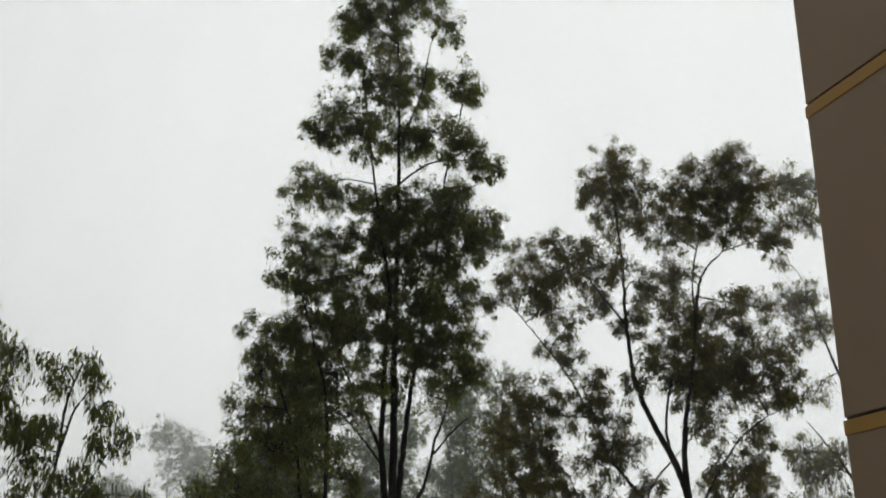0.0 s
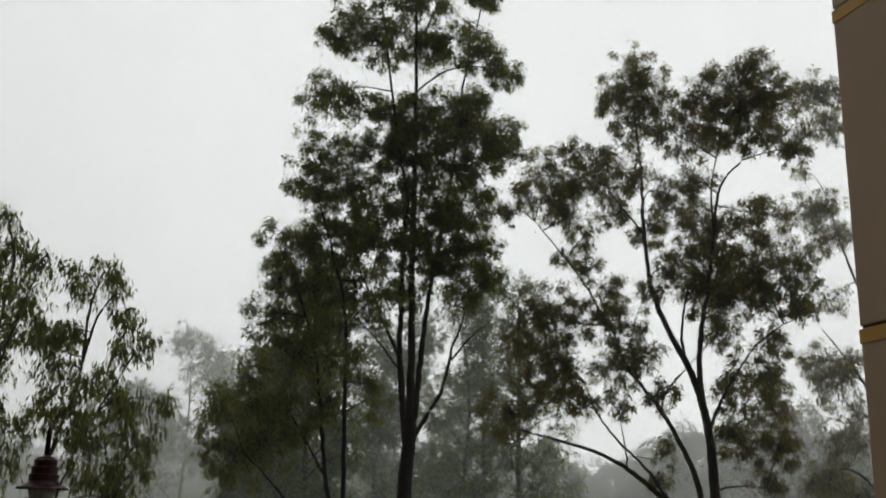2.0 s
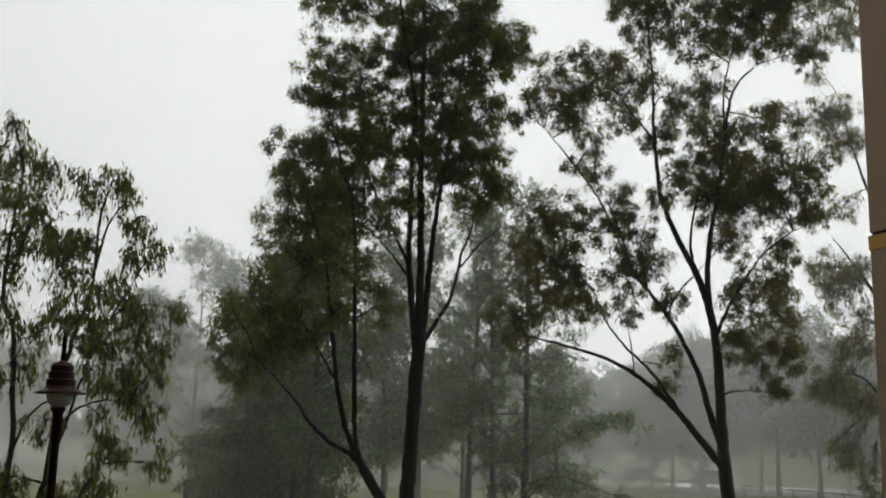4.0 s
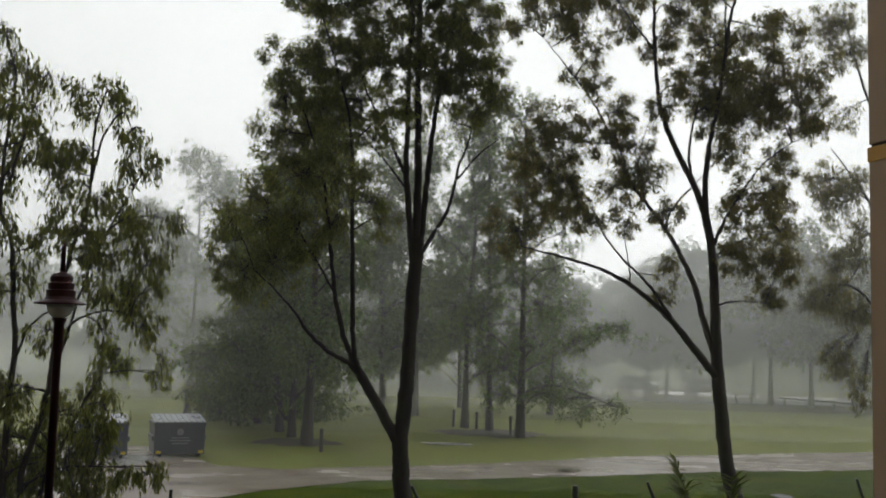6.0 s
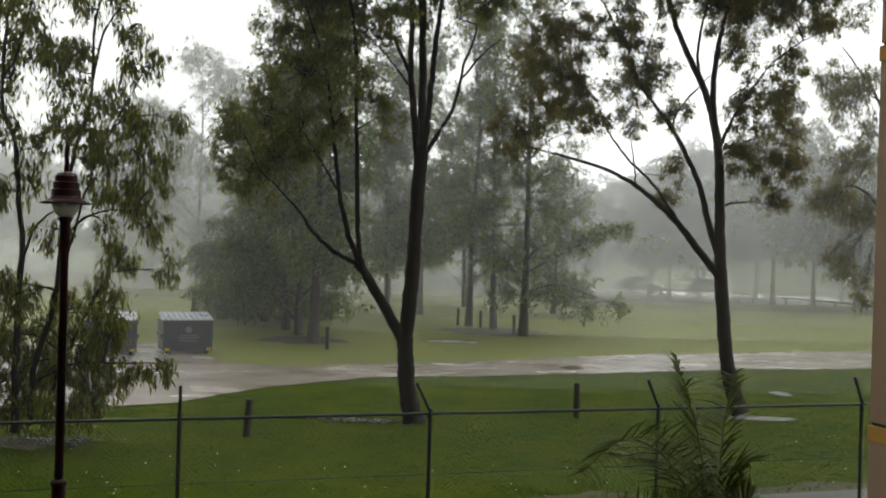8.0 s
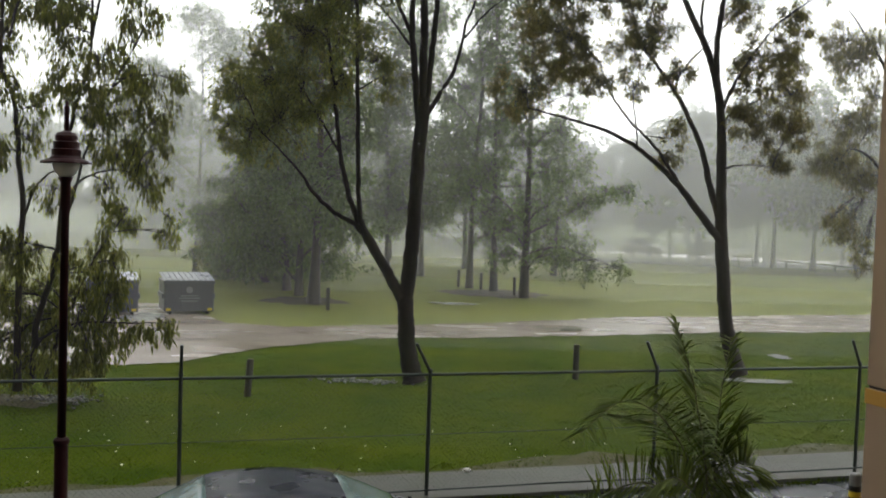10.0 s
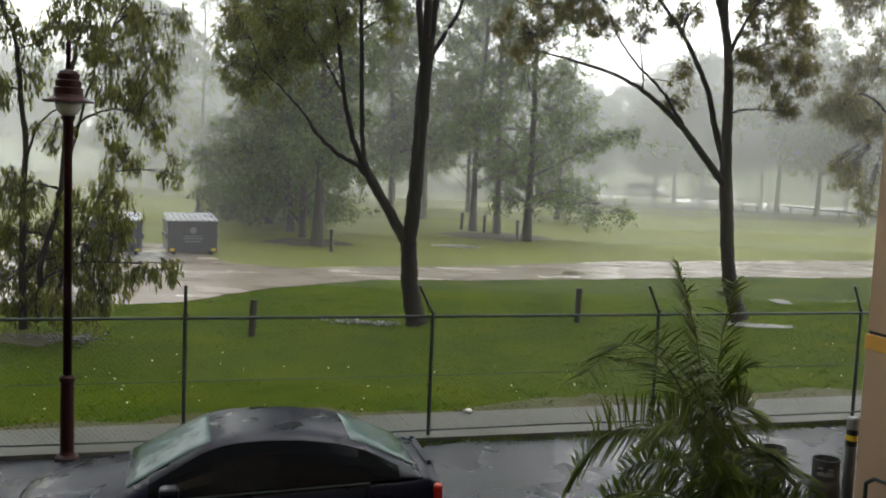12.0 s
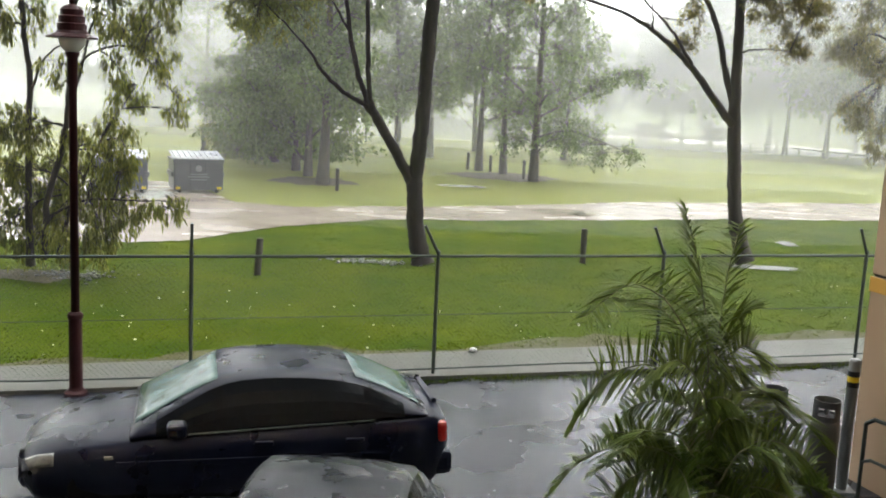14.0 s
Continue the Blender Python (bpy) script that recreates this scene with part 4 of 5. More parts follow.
# ---- trees ----
def gum(name, base, limbs, clumps, label, seed, dense=1.0, length=0.12, width=0.028, bark=None, leaf=None, droop=1.1,
        depth=1.6, hang=1.0, tuft=(0.09, 0.22), spread=1.5, low=0.0, below=3.4):
    """A eucalyptus: limbs [(radius at start, radius at end, [(x, dy, z), ...])] carry clumps (x, z, r) that break into
    tufts of hanging leaves, each tuft on a twig of its own."""
    rng = np.random.default_rng(seed)
    t = thing(name, base, label, "tree")
    wood = Tubes(10)
    tips = []
    for r1, r2, pts in limbs:
        line = bend(pts, 6, 0.008, rng)
        rad = np.linspace(r1, r2, len(line)) * rng.uniform(0.94, 1.06, len(line))
        if line[0][2] < 0.2:
            rad[:4] *= (1.3, 1.14, 1.05, 1.0)
        wood.add(line, rad, 0)
        tips.extend(list(line[len(line) // 3:]))
    tips = np.array(tips)
    P, D = [], []
    for x, z, r in clumps:
        flat = np.hypot(tips[:, 0] - x, tips[:, 2] - z) + 0.8 * np.maximum(0, tips[:, 2] - z)
        s = tips[np.argmin(flat)]
        y = np.clip(s[1] + rng.normal(0, 0.45) * depth, -depth, depth)
        near = (base[1] + y) / base[1]      # keeps the crown's outline as its clumps stand nearer or farther
        c = np.array([(base[0] + x) * near - base[0], y, EYE + (z - EYE) * near])
        dist = np.linalg.norm(tips - c, axis=1) + 0.9 * np.maximum(0, tips[:, 2] - c[2])
        s = tips[np.argmin(dist)]
        mid = (s + c) / 2 + rng.normal(0, 0.10, 3) + [0, 0, 0.10]
        stem = bend([s, mid, c], 4)
        wood.add(stem, 0.014 + 0.016 * r, 0.007, 6)
        k = max(8, int(105 * r * r + 14 * r + 4))
        q = rng.normal(0, 1, (k, 3))
        q /= np.linalg.norm(q, axis=1)[:, None]
        q *= rng.uniform(0.02, 1.0, (k, 1)) ** 0.5 * r * spread
        q[:, 2] *= 1.0
        tr = rng.uniform(*tuft, k) * (0.75 + 0.35 * min(r, 0.7) / 0.6)
        thick = dense * rng.choice([0.25, 0.55, 0.9, 1.3], k) * (1 + low * (z < below))
        for o, rad, th in zip(q, tr, thick):
            m = c + o
            a = stem[rng.integers(len(stem) // 2, len(stem))]
            wood.add([a, (a + m) / 2 + [0, 0, 0.05], m], 0.008, 0.003, 3)
            n = max(5, int(900 * rad * rad * 3.14 * th * (0.0022 / (length * width * 0.5))))
            g = rng.normal(0, 1, (n, 3))
            g /= np.linalg.norm(g, axis=1)[:, None]
            g *= rng.uniform(0, 1, (n, 1)) ** 0.5 * rad
            g[:, 2] *= hang
            h = g / rad * 0.55 + o / (r + 1e-6) * 0.3 + rng.normal(0, 0.5, (n, 3))
            h[:, 2] -= droop
            P.append(m + g)
            D.append(h)
        n = int(260 * dense * r)
        g = np.clip(rng.normal(0, 0.5, (n, 3)), -0.9, 0.9) * r * spread
        h = rng.normal(0, 0.6, (n, 3))
        h[:, 2] -= droop
        P.append(c + g)
        D.append(h)
    wood.make("trunk", bark or M_BARK, t, "")
    leaf_mesh("crown", np.concatenate(P), np.concatenate(D), length, width, leaf or M_LEAF, t, rng)
    return t


# tall gum with several stems
T1 = [(0.235, 0.190, [(-0.02, 0, 0), (-0.18, 0, 0.7), (-0.25, 0, 1.35), (-0.29, 0, 2)]),
      (0.185, 0.150, [(-0.29, 0, 1.87), (-0.21, 0, 2.79), (-0.14, 0, 3.85), (-0.1, 0, 5.16), (-0.03, 0, 6.22), (-0.02, 0, 6.62)]),
      (0.085, 0.020, [(-0.11, 0, 6.11), (-0.25, -0.06, 7.41), (-0.32, -0.12, 8.2), (-0.31, -0.19, 9.41), (-0.33, -0.25, 11.06), (-0.26, -0.31, 11.8), (-0.58, -0.38, 13.53), (-0.91, -0.44, 15.82), (-1.24, -0.5, 18.09)]),
      (0.110, 0.020, [(-0.08, 0, 6.11), (-0.04, 0.04, 7.43), (-0.07, 0.07, 8.78), (-0.1, 0.11, 10.18), (-0.13, 0.15, 12.34), (-0.14, 0.19, 13.77), (-0.21, 0.22, 16.18), (-0.3, 0.26, 18.76), (-0.47, 0.3, 20.97)]),
      (0.085, 0.020, [(-0.04, 0, 6.11), (0.09, 0.09, 6.91), (0.16, 0.17, 7.99), (0.25, 0.26, 9.11), (0.46, 0.35, 10.54), (0.64, 0.44, 11.73), (0.87, 0.52, 13.63), (1.06, 0.61, 15.59), (1.41, 0.7, 17.33)]),
      (0.050, 0.012, [(-0.28, 0, 7.95), (-0.55, -0.2, 8.52), (-0.87, -0.4, 9.21), (-1.17, -0.6, 9.7), (-1.37, -0.8, 10.19)]),
      (0.035, 0.010, [(-0.3, 0, 7.75), (-0.59, -0.33, 8.09), (-0.98, -0.67, 8.51), (-1.36, -1, 8.8)]),
      (0.060, 0.012, [(0.01, 0, 6.15), (0.45, 0.2, 6.92), (0.71, 0.4, 7.48), (0.9, 0.6, 8.4), (1.12, 0.8, 9.05), (1.31, 1, 9.93)]),
      (0.030, 0.010, [(0.89, 0.8, 8.17), (1.41, 1, 8.83), (1.9, 1.2, 9.27)]),
      (0.030, 0.008, [(-0.21, 0.3, 16.22), (0.33, 0.47, 17.68), (0.52, 0.63, 19.2), (0.74, 0.8, 20.23)]),
      (0.030, 0.008, [(-0.25, 0.2, 14.87), (0.61, -0.1, 15.4), (1.61, -0.4, 15.36), (2.16, -0.7, 15)])]
T1 += [(0.140, 0.100, [(-0.29, 0, 1.81), (-0.64, -0.07, 2.43), (-1.19, -0.13, 3.34), (-1.43, -0.2, 3.66)]),
       (0.070, 0.020, [(-1.22, -0.2, 3.36), (-1.39, -0.25, 3.94), (-1.46, -0.3, 5.11), (-1.52, -0.35, 7.06), (-1.62, -0.4, 9), (-2.01, -0.45, 10.54), (-2.42, -0.5, 11.92)]),
       (0.070, 0.020, [(-1.43, -0.2, 3.68), (-1.74, -0.1, 4.59), (-1.92, 0, 5.38), (-2.08, 0.1, 6.57), (-2.25, 0.2, 7.77), (-2.56, 0.3, 8.85), (-3.05, 0.4, 10.18)]),
       (0.060, 0.012, [(-1.4, -0.2, 3.63), (-1.97, -0.28, 3.93), (-2.5, -0.36, 4.41), (-2.69, -0.44, 4.72), (-3.12, -0.52, 5.21), (-3.7, -0.6, 5.74)]),
       (0.030, 0.010, [(-1.93, 0.4, 5.26), (-2.51, 0.53, 6.2), (-3.1, 0.67, 7.01), (-3.67, 0.8, 7.28)])]
C1 = [(-1.3, 19.5, 0.61), (-0.5, 20.2, 0.59), (0.2, 20.5, 0.56), (1.0, 19.6, 0.35), (-1.8, 18.6, 0.40), (-1.0, 18.0, 0.48),
      (-0.3, 17.7, 0.59), (0.4, 17.8, 0.48), (1.4, 17.9, 0.40), (1.7, 17.5, 0.24), (-1.8, 16.8, 0.51), (-2.3, 16.2, 0.29),
      (-1.2, 16.2, 0.53), (-0.3, 16.1, 0.60), (0.6, 16.3, 0.56), (1.4, 16.1, 0.45), (1.9, 15.5, 0.32), (2.3, 15.3, 0.21),
      (-0.5, 21.5, 0.59), (-1.2, 20.9, 0.40), (0.1, 21.8, 0.40), (-1.7, 19.6, 0.35), (-0.5, 18.9, 0.40)]
C1 += [(-2.5, 14.6, 0.48), (-1.8, 14.5, 0.45), (-0.6, 14.1, 0.56), (0.2, 14.3, 0.73), (1.2, 14.1, 0.67), (1.9, 13.8, 0.48),
        (-2.5, 13.0, 0.59), (-1.6, 13.3, 0.35), (-0.7, 13.1, 0.69), (0.2, 13.0, 0.77), (1.2, 12.8, 0.51), (2.0, 13.2, 0.35),
        (-3.1, 12.3, 0.21), (-2.3, 12.1, 0.43), (-1.5, 12.1, 0.53), (-0.7, 11.6, 0.56), (0.4, 11.6, 0.73), (1.3, 11.6, 0.56),
        (-2.0, 11.1, 0.59), (-1.2, 10.9, 0.56), (-0.2, 10.8, 0.45), (0.5, 10.4, 0.56), (1.1, 10.7, 0.53), (1.7, 10.8, 0.35)]
C1 += [(-3.2, 10.8, 0.43), (-2.7, 10.5, 0.51), (-3.3, 9.8, 0.37), (-2.5, 9.7, 0.59), (-1.5, 9.8, 0.56), (-0.7, 9.6, 0.45),
        (1.7, 10.0, 0.35), (-3.5, 9.0, 0.40), (-2.8, 8.8, 0.59), (-1.9, 8.8, 0.53), (-1.1, 9.0, 0.35), (0.8, 9.4, 0.35),
        (1.3, 9.6, 0.32), (-3.6, 8.0, 0.43), (-2.8, 7.9, 0.67), (-1.9, 7.9, 0.56), (-4.0, 7.5, 0.32), (-1.3, 8.0, 0.29),
        (-1.9, 7.0, 0.35), (-0.2, 9.7, 0.32), (-4.4, 6.9, 0.37)]
C1 += [(-4.5, 6.7, 0.40), (-3.7, 6.8, 0.64), (-2.9, 6.8, 0.56), (-4.6, 5.8, 0.35), (-4.0, 5.6, 0.51), (-3.4, 6.0, 0.56),
        (-2.6, 6.2, 0.37), (-1.2, 7.4, 0.32), (-0.9, 6.9, 0.27), (-1.9, 6.8, 0.29)]
gum("gum_tree", (-0.65, 23.4, 0), T1, C1, "tall dark eucalyptus with forked wet trunk", 11, dense=1.0, low=-0.45, below=9.5)

# spreading gum with a leaning trunk
T2 = [(0.200, 0.150, [(0.06, 0, 0.09), (-0.24, 0, 0.99), (-0.4, 0, 2.04), (-0.53, 0, 3.39), (-0.58, 0, 4.03)]),
      (0.135, 0.100, [(-0.56, 0, 3.89), (-0.62, 0, 5.42), (-0.69, 0, 6.62), (-0.79, 0, 7.3)]),
      (0.100, 0.015, [(-0.79, 0, 7.25), (-0.96, 0.03, 7.9), (-1.22, 0.07, 8.56), (-1.63, 0.1, 9.37), (-1.97, 0.13, 10.27), (-2.09, 0.17, 11.19), (-2.17, 0.2, 12.45), (-2.17, 0.23, 13.74), (-2.26, 0.27, 14.89), (-2.35, 0.3, 15.9)]),
      (0.080, 0.015, [(-0.77, 0, 7.11), (-0.89, -0.07, 8.18), (-0.85, -0.13, 9.05), (-0.71, -0.2, 9.92), (-0.56, -0.27, 10.81), (-0.43, -0.33, 11.86), (-0.29, -0.4, 12.93), (-0.02, -0.47, 13.46), (0.43, -0.53, 13.99), (0.61, -0.6, 15.24)]),
      (0.030, 0.010, [(-0.44, -0.4, 11.84), (-0.37, -0.1, 13.18), (-0.01, 0.2, 14.59), (0.27, 0.5, 15.88)]),
      (0.045, 0.012, [(-1.2, 0.1, 8.55), (-1.22, 0.3, 9.27), (-1.04, 0.5, 10.22), (-0.77, 0.7, 11.05), (-0.53, 0.9, 12.07)]),
      (0.050, 0.012, [(-0.68, 0, 6.75), (-0.46, -0.24, 7.42), (-0.23, -0.48, 7.89), (0.26, -0.72, 8.7), (0.87, -0.96, 9.25), (1.27, -1.2, 9.44)]),
      (0.030, 0.008, [(-0.63, 0, 5.29), (-0.35, -0.27, 5.39), (0.06, -0.53, 5.42), (0.47, -0.8, 5.35)]),
      (0.030, 0.008, [(-0.63, 0, 6.54), (-0.01, 0.3, 6.95), (0.66, 0.6, 7.21), (1.34, 0.9, 7.34)])]
T2 += [(0.110, 0.015, [(-0.53, 0, 3.46), (-0.88, -0.14, 3.84), (-1.53, -0.29, 4.6), (-2.05, -0.43, 5.12), (-2.86, -0.57, 5.74), (-3.66, -0.71, 6.12), (-4.85, -0.86, 6.43), (-5.62, -1, 6.59)]),
       (0.090, 0.015, [(-0.56, 0, 3.89), (-0.85, 0.07, 4.81), (-1.09, 0.15, 5.77), (-1.4, 0.22, 6.49), (-1.82, 0.3, 7.29), (-2.31, 0.38, 7.95), (-2.73, 0.45, 8.57), (-3.06, 0.53, 9.69), (-3.37, 0.6, 10.44)]),
       (0.035, 0.012, [(-3.01, 0.6, 9.43), (-3.51, 0.68, 10.36), (-3.95, 0.75, 11.06), (-4.55, 0.82, 11.86), (-5, 0.9, 12.44)]),
       (0.035, 0.012, [(-1.82, 0.3, 7.29), (-1.61, 0.5, 7.81), (-1.02, 0.7, 8.48), (-0.59, 0.9, 8.92)]),
       (0.045, 0.012, [(-1.83, -0.5, 4.96), (-2.4, -0.33, 5.82), (-3.1, -0.15, 6.54), (-3.57, 0.02, 7.27), (-3.75, 0.2, 7.92)]),
       (0.025, 0.008, [(-2.86, -0.6, 5.74), (-2.98, -0.75, 6.48), (-3.1, -0.9, 7.09)]),
       (0.025, 0.008, [(-2.34, 0.4, 7.97), (-2.47, 0.57, 8.96), (-2.31, 0.73, 9.74), (-2.07, 0.9, 10.38)]),
       (0.030, 0.008, [(-2.16, 0.3, 12.01), (-2.61, 0.43, 12.67), (-3.19, 0.57, 13.51), (-3.78, 0.7, 13.95)])]
C2 = [(-2.3, 16.4, 0.64), (-2.8, 15.6, 0.52), (-1.9, 15.6, 0.61), (-2.4, 14.9, 0.41), (-0.7, 15.8, 0.47), (-1.0, 14.9, 0.55),
      (0.3, 16.1, 0.64), (1.0, 16.5, 0.55), (1.5, 15.7, 0.64), (0.5, 15.3, 0.70), (-0.3, 14.8, 0.52), (1.1, 14.8, 0.44),
      (2.0, 14.8, 0.35), (2.0, 14.3, 0.29), (-4.1, 14.2, 0.32), (-4.9, 13.6, 0.47), (-4.0, 13.3, 0.49), (-3.4, 13.8, 0.52),
      (-5.3, 13.0, 0.38), (-4.7, 12.7, 0.52), (-4.0, 12.3, 0.49), (-3.1, 13.1, 0.44), (-2.4, 13.6, 0.44), (-5.8, 12.4, 0.29)]
C2 += [(-2.9, 12.4, 0.26), (-2.2, 12.1, 0.41), (-1.5, 13.0, 0.41), (-0.7, 13.4, 0.38), (-1.0, 12.2, 0.61), (-0.2, 12.2, 0.44),
        (0.5, 12.4, 0.38), (1.2, 12.5, 0.44), (-0.7, 11.2, 0.67), (0.0, 11.0, 0.67), (0.8, 11.0, 0.64), (1.5, 10.8, 0.52),
        (-0.7, 10.2, 0.52), (0.1, 10.1, 0.58), (1.0, 10.1, 0.35), (-0.2, 9.3, 0.44), (-4.3, 11.2, 0.29), (-3.8, 10.8, 0.35),
        (-3.0, 10.2, 0.41), (-3.4, 9.5, 0.49), (-2.7, 9.4, 0.47), (-2.4, 8.7, 0.49), (-3.0, 8.2, 0.49), (-1.9, 10.3, 0.29),
        (2.1, 11.6, 0.35)]
C2 += [(-4.7, 9.6, 0.70), (-4.9, 8.6, 0.70), (-4.4, 7.9, 0.58), (-5.5, 8.9, 0.38), (1.9, 9.9, 0.29), (1.1, 9.1, 0.35),
        (0.8, 8.3, 0.47), (0.1, 8.0, 0.38), (2.0, 10.3, 0.26), (-1.6, 10.9, 0.29), (-3.7, 11.8, 0.26), (-1.8, 7.7, 0.32)]
C2 += [(-5.7, 7.1, 0.55), (-3.9, 7.4, 0.35), (0.7, 7.8, 0.49), (0.2, 6.6, 0.52), (1.1, 6.5, 0.41), (0.7, 5.6, 0.29),
        (-1.8, 6.2, 0.29), (1.2, 7.4, 0.32), (-0.2, 7.6, 0.32), (-2.9, 7.3, 0.26), (-2.0, 5.5, 0.20)]
gum("gum_tree", (7.47, 25.5, 0), T2, C2, "spreading eucalyptus with a slender leaning trunk", 12, dense=0.84, leaf=M_LEAF_B, bark=M_BARK_PALE)

# drooping tree beside the lamp
T3 = [(0.075, 0.020, [(-0.12, 0, 0.17), (-0.15, 0.02, 1.42), (-0.13, 0.04, 2.88), (-0.1, 0.07, 3.9), (-0.2, 0.09, 4.81), (-0.31, 0.11, 5.94), (-0.6, 0.13, 6.73), (-0.57, 0.16, 8.17), (-0.49, 0.18, 9.38), (-0.8, 0.2, 10.36)]),
      (0.070, 0.020, [(0.16, 0, 0.31), (0.27, -0.03, 1.55), (0.56, -0.07, 2.46), (0.67, -0.1, 3.03), (0.77, -0.13, 3.93), (0.81, -0.17, 4.82), (1.05, -0.2, 5.95), (1.31, -0.23, 6.85), (1.36, -0.27, 8.25), (1.58, -0.3, 9.07)]),
      (0.035, 0.010, [(0.6, 0, 2.79), (0.93, 0.12, 4.27), (1.24, 0.25, 5.54), (1.62, 0.38, 6.48), (1.96, 0.5, 7.2)]),
      (0.050, 0.015, [(0.4, 0.1, 0.3), (0.65, 0.23, 1.42), (0.92, 0.35, 2.1), (1.3, 0.47, 3.02), (1.59, 0.6, 3.48)]),
      (0.030, 0.010, [(0.76, 0, 4.04), (1.24, -0.13, 4.5), (2.06, -0.27, 4.63), (2.68, -0.4, 4.09)]),
      (0.030, 0.010, [(0.29, 0, 1.21), (1.14, -0.2, 1.6), (1.99, -0.4, 1.65), (2.93, -0.6, 1.7)]),
      (0.030, 0.010, [(1.33, -0.2, 7.22), (1.57, -0.33, 8.12), (1.97, -0.47, 8.57), (2.21, -0.6, 8.2)]),
      (0.030, 0.010, [(-0.14, 0.1, 3.45), (0.22, -0.1, 4.25), (0.68, -0.3, 4.59), (0.94, -0.5, 4.37)]),
      (0.030, 0.010, [(-0.48, 0.2, 7.24), (-0.3, 0.33, 8.21), (-0.15, 0.47, 8.97), (-0.08, 0.6, 9.5)])]
C3 = [(-0.7, 10.2, 0.21), (-0.5, 9.6, 0.34), (-0.2, 9.4, 0.30), (0.2, 9.3, 0.23), (-0.4, 8.7, 0.34), (0.1, 8.6, 0.34),
      (-0.2, 7.9, 0.37), (0.3, 7.9, 0.32), (0.6, 7.6, 0.27), (-0.4, 7.2, 0.32), (0.8, 7.6, 0.30), (0.7, 7.1, 0.30),
      (1.0, 9.0, 0.25), (1.5, 9.1, 0.30), (1.8, 8.9, 0.21), (1.1, 8.6, 0.21), (1.0, 7.9, 0.21), (1.9, 8.2, 0.18),
      (2.2, 8.0, 0.27), (2.5, 7.6, 0.21), (2.0, 7.5, 0.25), (1.9, 6.9, 0.25), (1.4, 6.8, 0.37), (1.9, 6.4, 0.37),
      (1.0, 6.2, 0.37), (0.5, 6.3, 0.27)]
C3 += [(1.4, 5.9, 0.37), (2.3, 6.4, 0.27), (2.7, 5.8, 0.25), (2.9, 6.5, 0.16), (2.3, 5.8, 0.37), (2.0, 5.2, 0.37),
        (2.4, 4.8, 0.34), (1.7, 4.9, 0.25), (1.3, 5.6, 0.30), (0.2, 5.8, 0.27), (-0.0, 5.2, 0.30), (0.5, 4.2, 0.25),
        (2.7, 5.3, 0.16), (2.4, 4.3, 0.25), (1.7, 4.2, 0.23), (-0.3, 6.2, 0.27), (-0.9, 9.1, 0.30), (-0.9, 7.9, 0.34),
        (-0.8, 6.5, 0.34), (-0.7, 5.0, 0.37)]
C3 += [(-0.2, 2.9, 0.34), (0.3, 2.3, 0.37), (-0.2, 1.6, 0.41), (1.0, 2.7, 0.34), (1.5, 3.0, 0.30), (1.8, 2.7, 0.32),
        (1.4, 2.3, 0.37), (1.7, 2.1, 0.25), (1.2, 1.6, 0.39), (0.3, 1.2, 0.43), (1.5, 1.2, 0.34), (0.8, 0.8, 0.37),
        (1.8, 1.5, 0.25), (2.2, 1.4, 0.18), (2.6, 1.4, 0.18), (2.9, 1.6, 0.14), (-0.0, 0.6, 0.34), (1.3, 0.7, 0.30),
        (1.7, 3.8, 0.25), (2.0, 3.6, 0.23), (2.8, 3.4, 0.17), (2.9, 3.7, 0.11), (0.4, 1.8, 0.32), (0.8, 2.1, 0.32),
        (-0.6, 2.1, 0.39), (-0.6, 1.0, 0.39), (-0.6, 3.0, 0.34), (0.7, 1.4, 0.34)]
gum("gum_sapling", (-8.43, 20.05, 0), T3, C3, "weeping young eucalyptus with low drooping foliage", 13, dense=0.72, low=0.3, leaf=M_LEAF, bark=M_BARK_PALE, droop=2.6, length=0.17,
    width=0.036, depth=0.9, hang=1.5, tuft=(0.09, 0.17))

# tree beyond the building corner
T4 = [(0.2, 0.03, [(0, 0, 0), (0.1, 0, 4), (-0.3, 0, 9), (-0.6, 0, 14), (-0.9, 0, 19)]),
      (0.08, 0.015, [(0, 0, 4.0), (-0.8, 0, 5.6), (-1.8, -0.2, 6.4), (-2.6, -0.3, 6.2)]),
      (0.07, 0.015, [(-0.2, 0, 7.5), (-1.2, 0, 9.5), (-2.2, 0.2, 11.0)]),
      (0.06, 0.015, [(-0.4, 0, 11.0), (-1.3, 0, 13.5), (-1.8, 0.2, 16.0)])]
C4 = [(-2.1, 19.7, 0.64), (-1.5, 18.6, 0.56), (-1.1, 19.8, 0.49), (-2.6, 16.5, 0.30), (-2.4, 15.1, 0.68), (-1.7, 14.2, 0.53),
      (-1.8, 12.1, 0.45), (-2.5, 9.9, 0.68), (-1.9, 19.5, 0.68), (-1.6, 18.2, 0.49), (-2.0, 15.3, 0.68), (-1.5, 14.4, 0.45),
      (-1.9, 9.7, 0.49), (-2.1, 7.4, 0.53), (-2.4, 6.1, 0.64), (-1.8, 5.5, 0.53), (-1.4, 9.9, 0.56), (-1.3, 8.2, 0.56),
      (-2.0, 9.1, 0.68), (-2.4, 9.4, 0.45), (-2.3, 6.1, 0.79), (-1.3, 7.3, 0.53), (-3.0, 5.9, 0.38), (-2.0, 3.9, 0.64),
      (-1.3, 3.0, 0.49), (-2.5, 4.1, 0.30), (-1.5, 5.6, 0.53)]
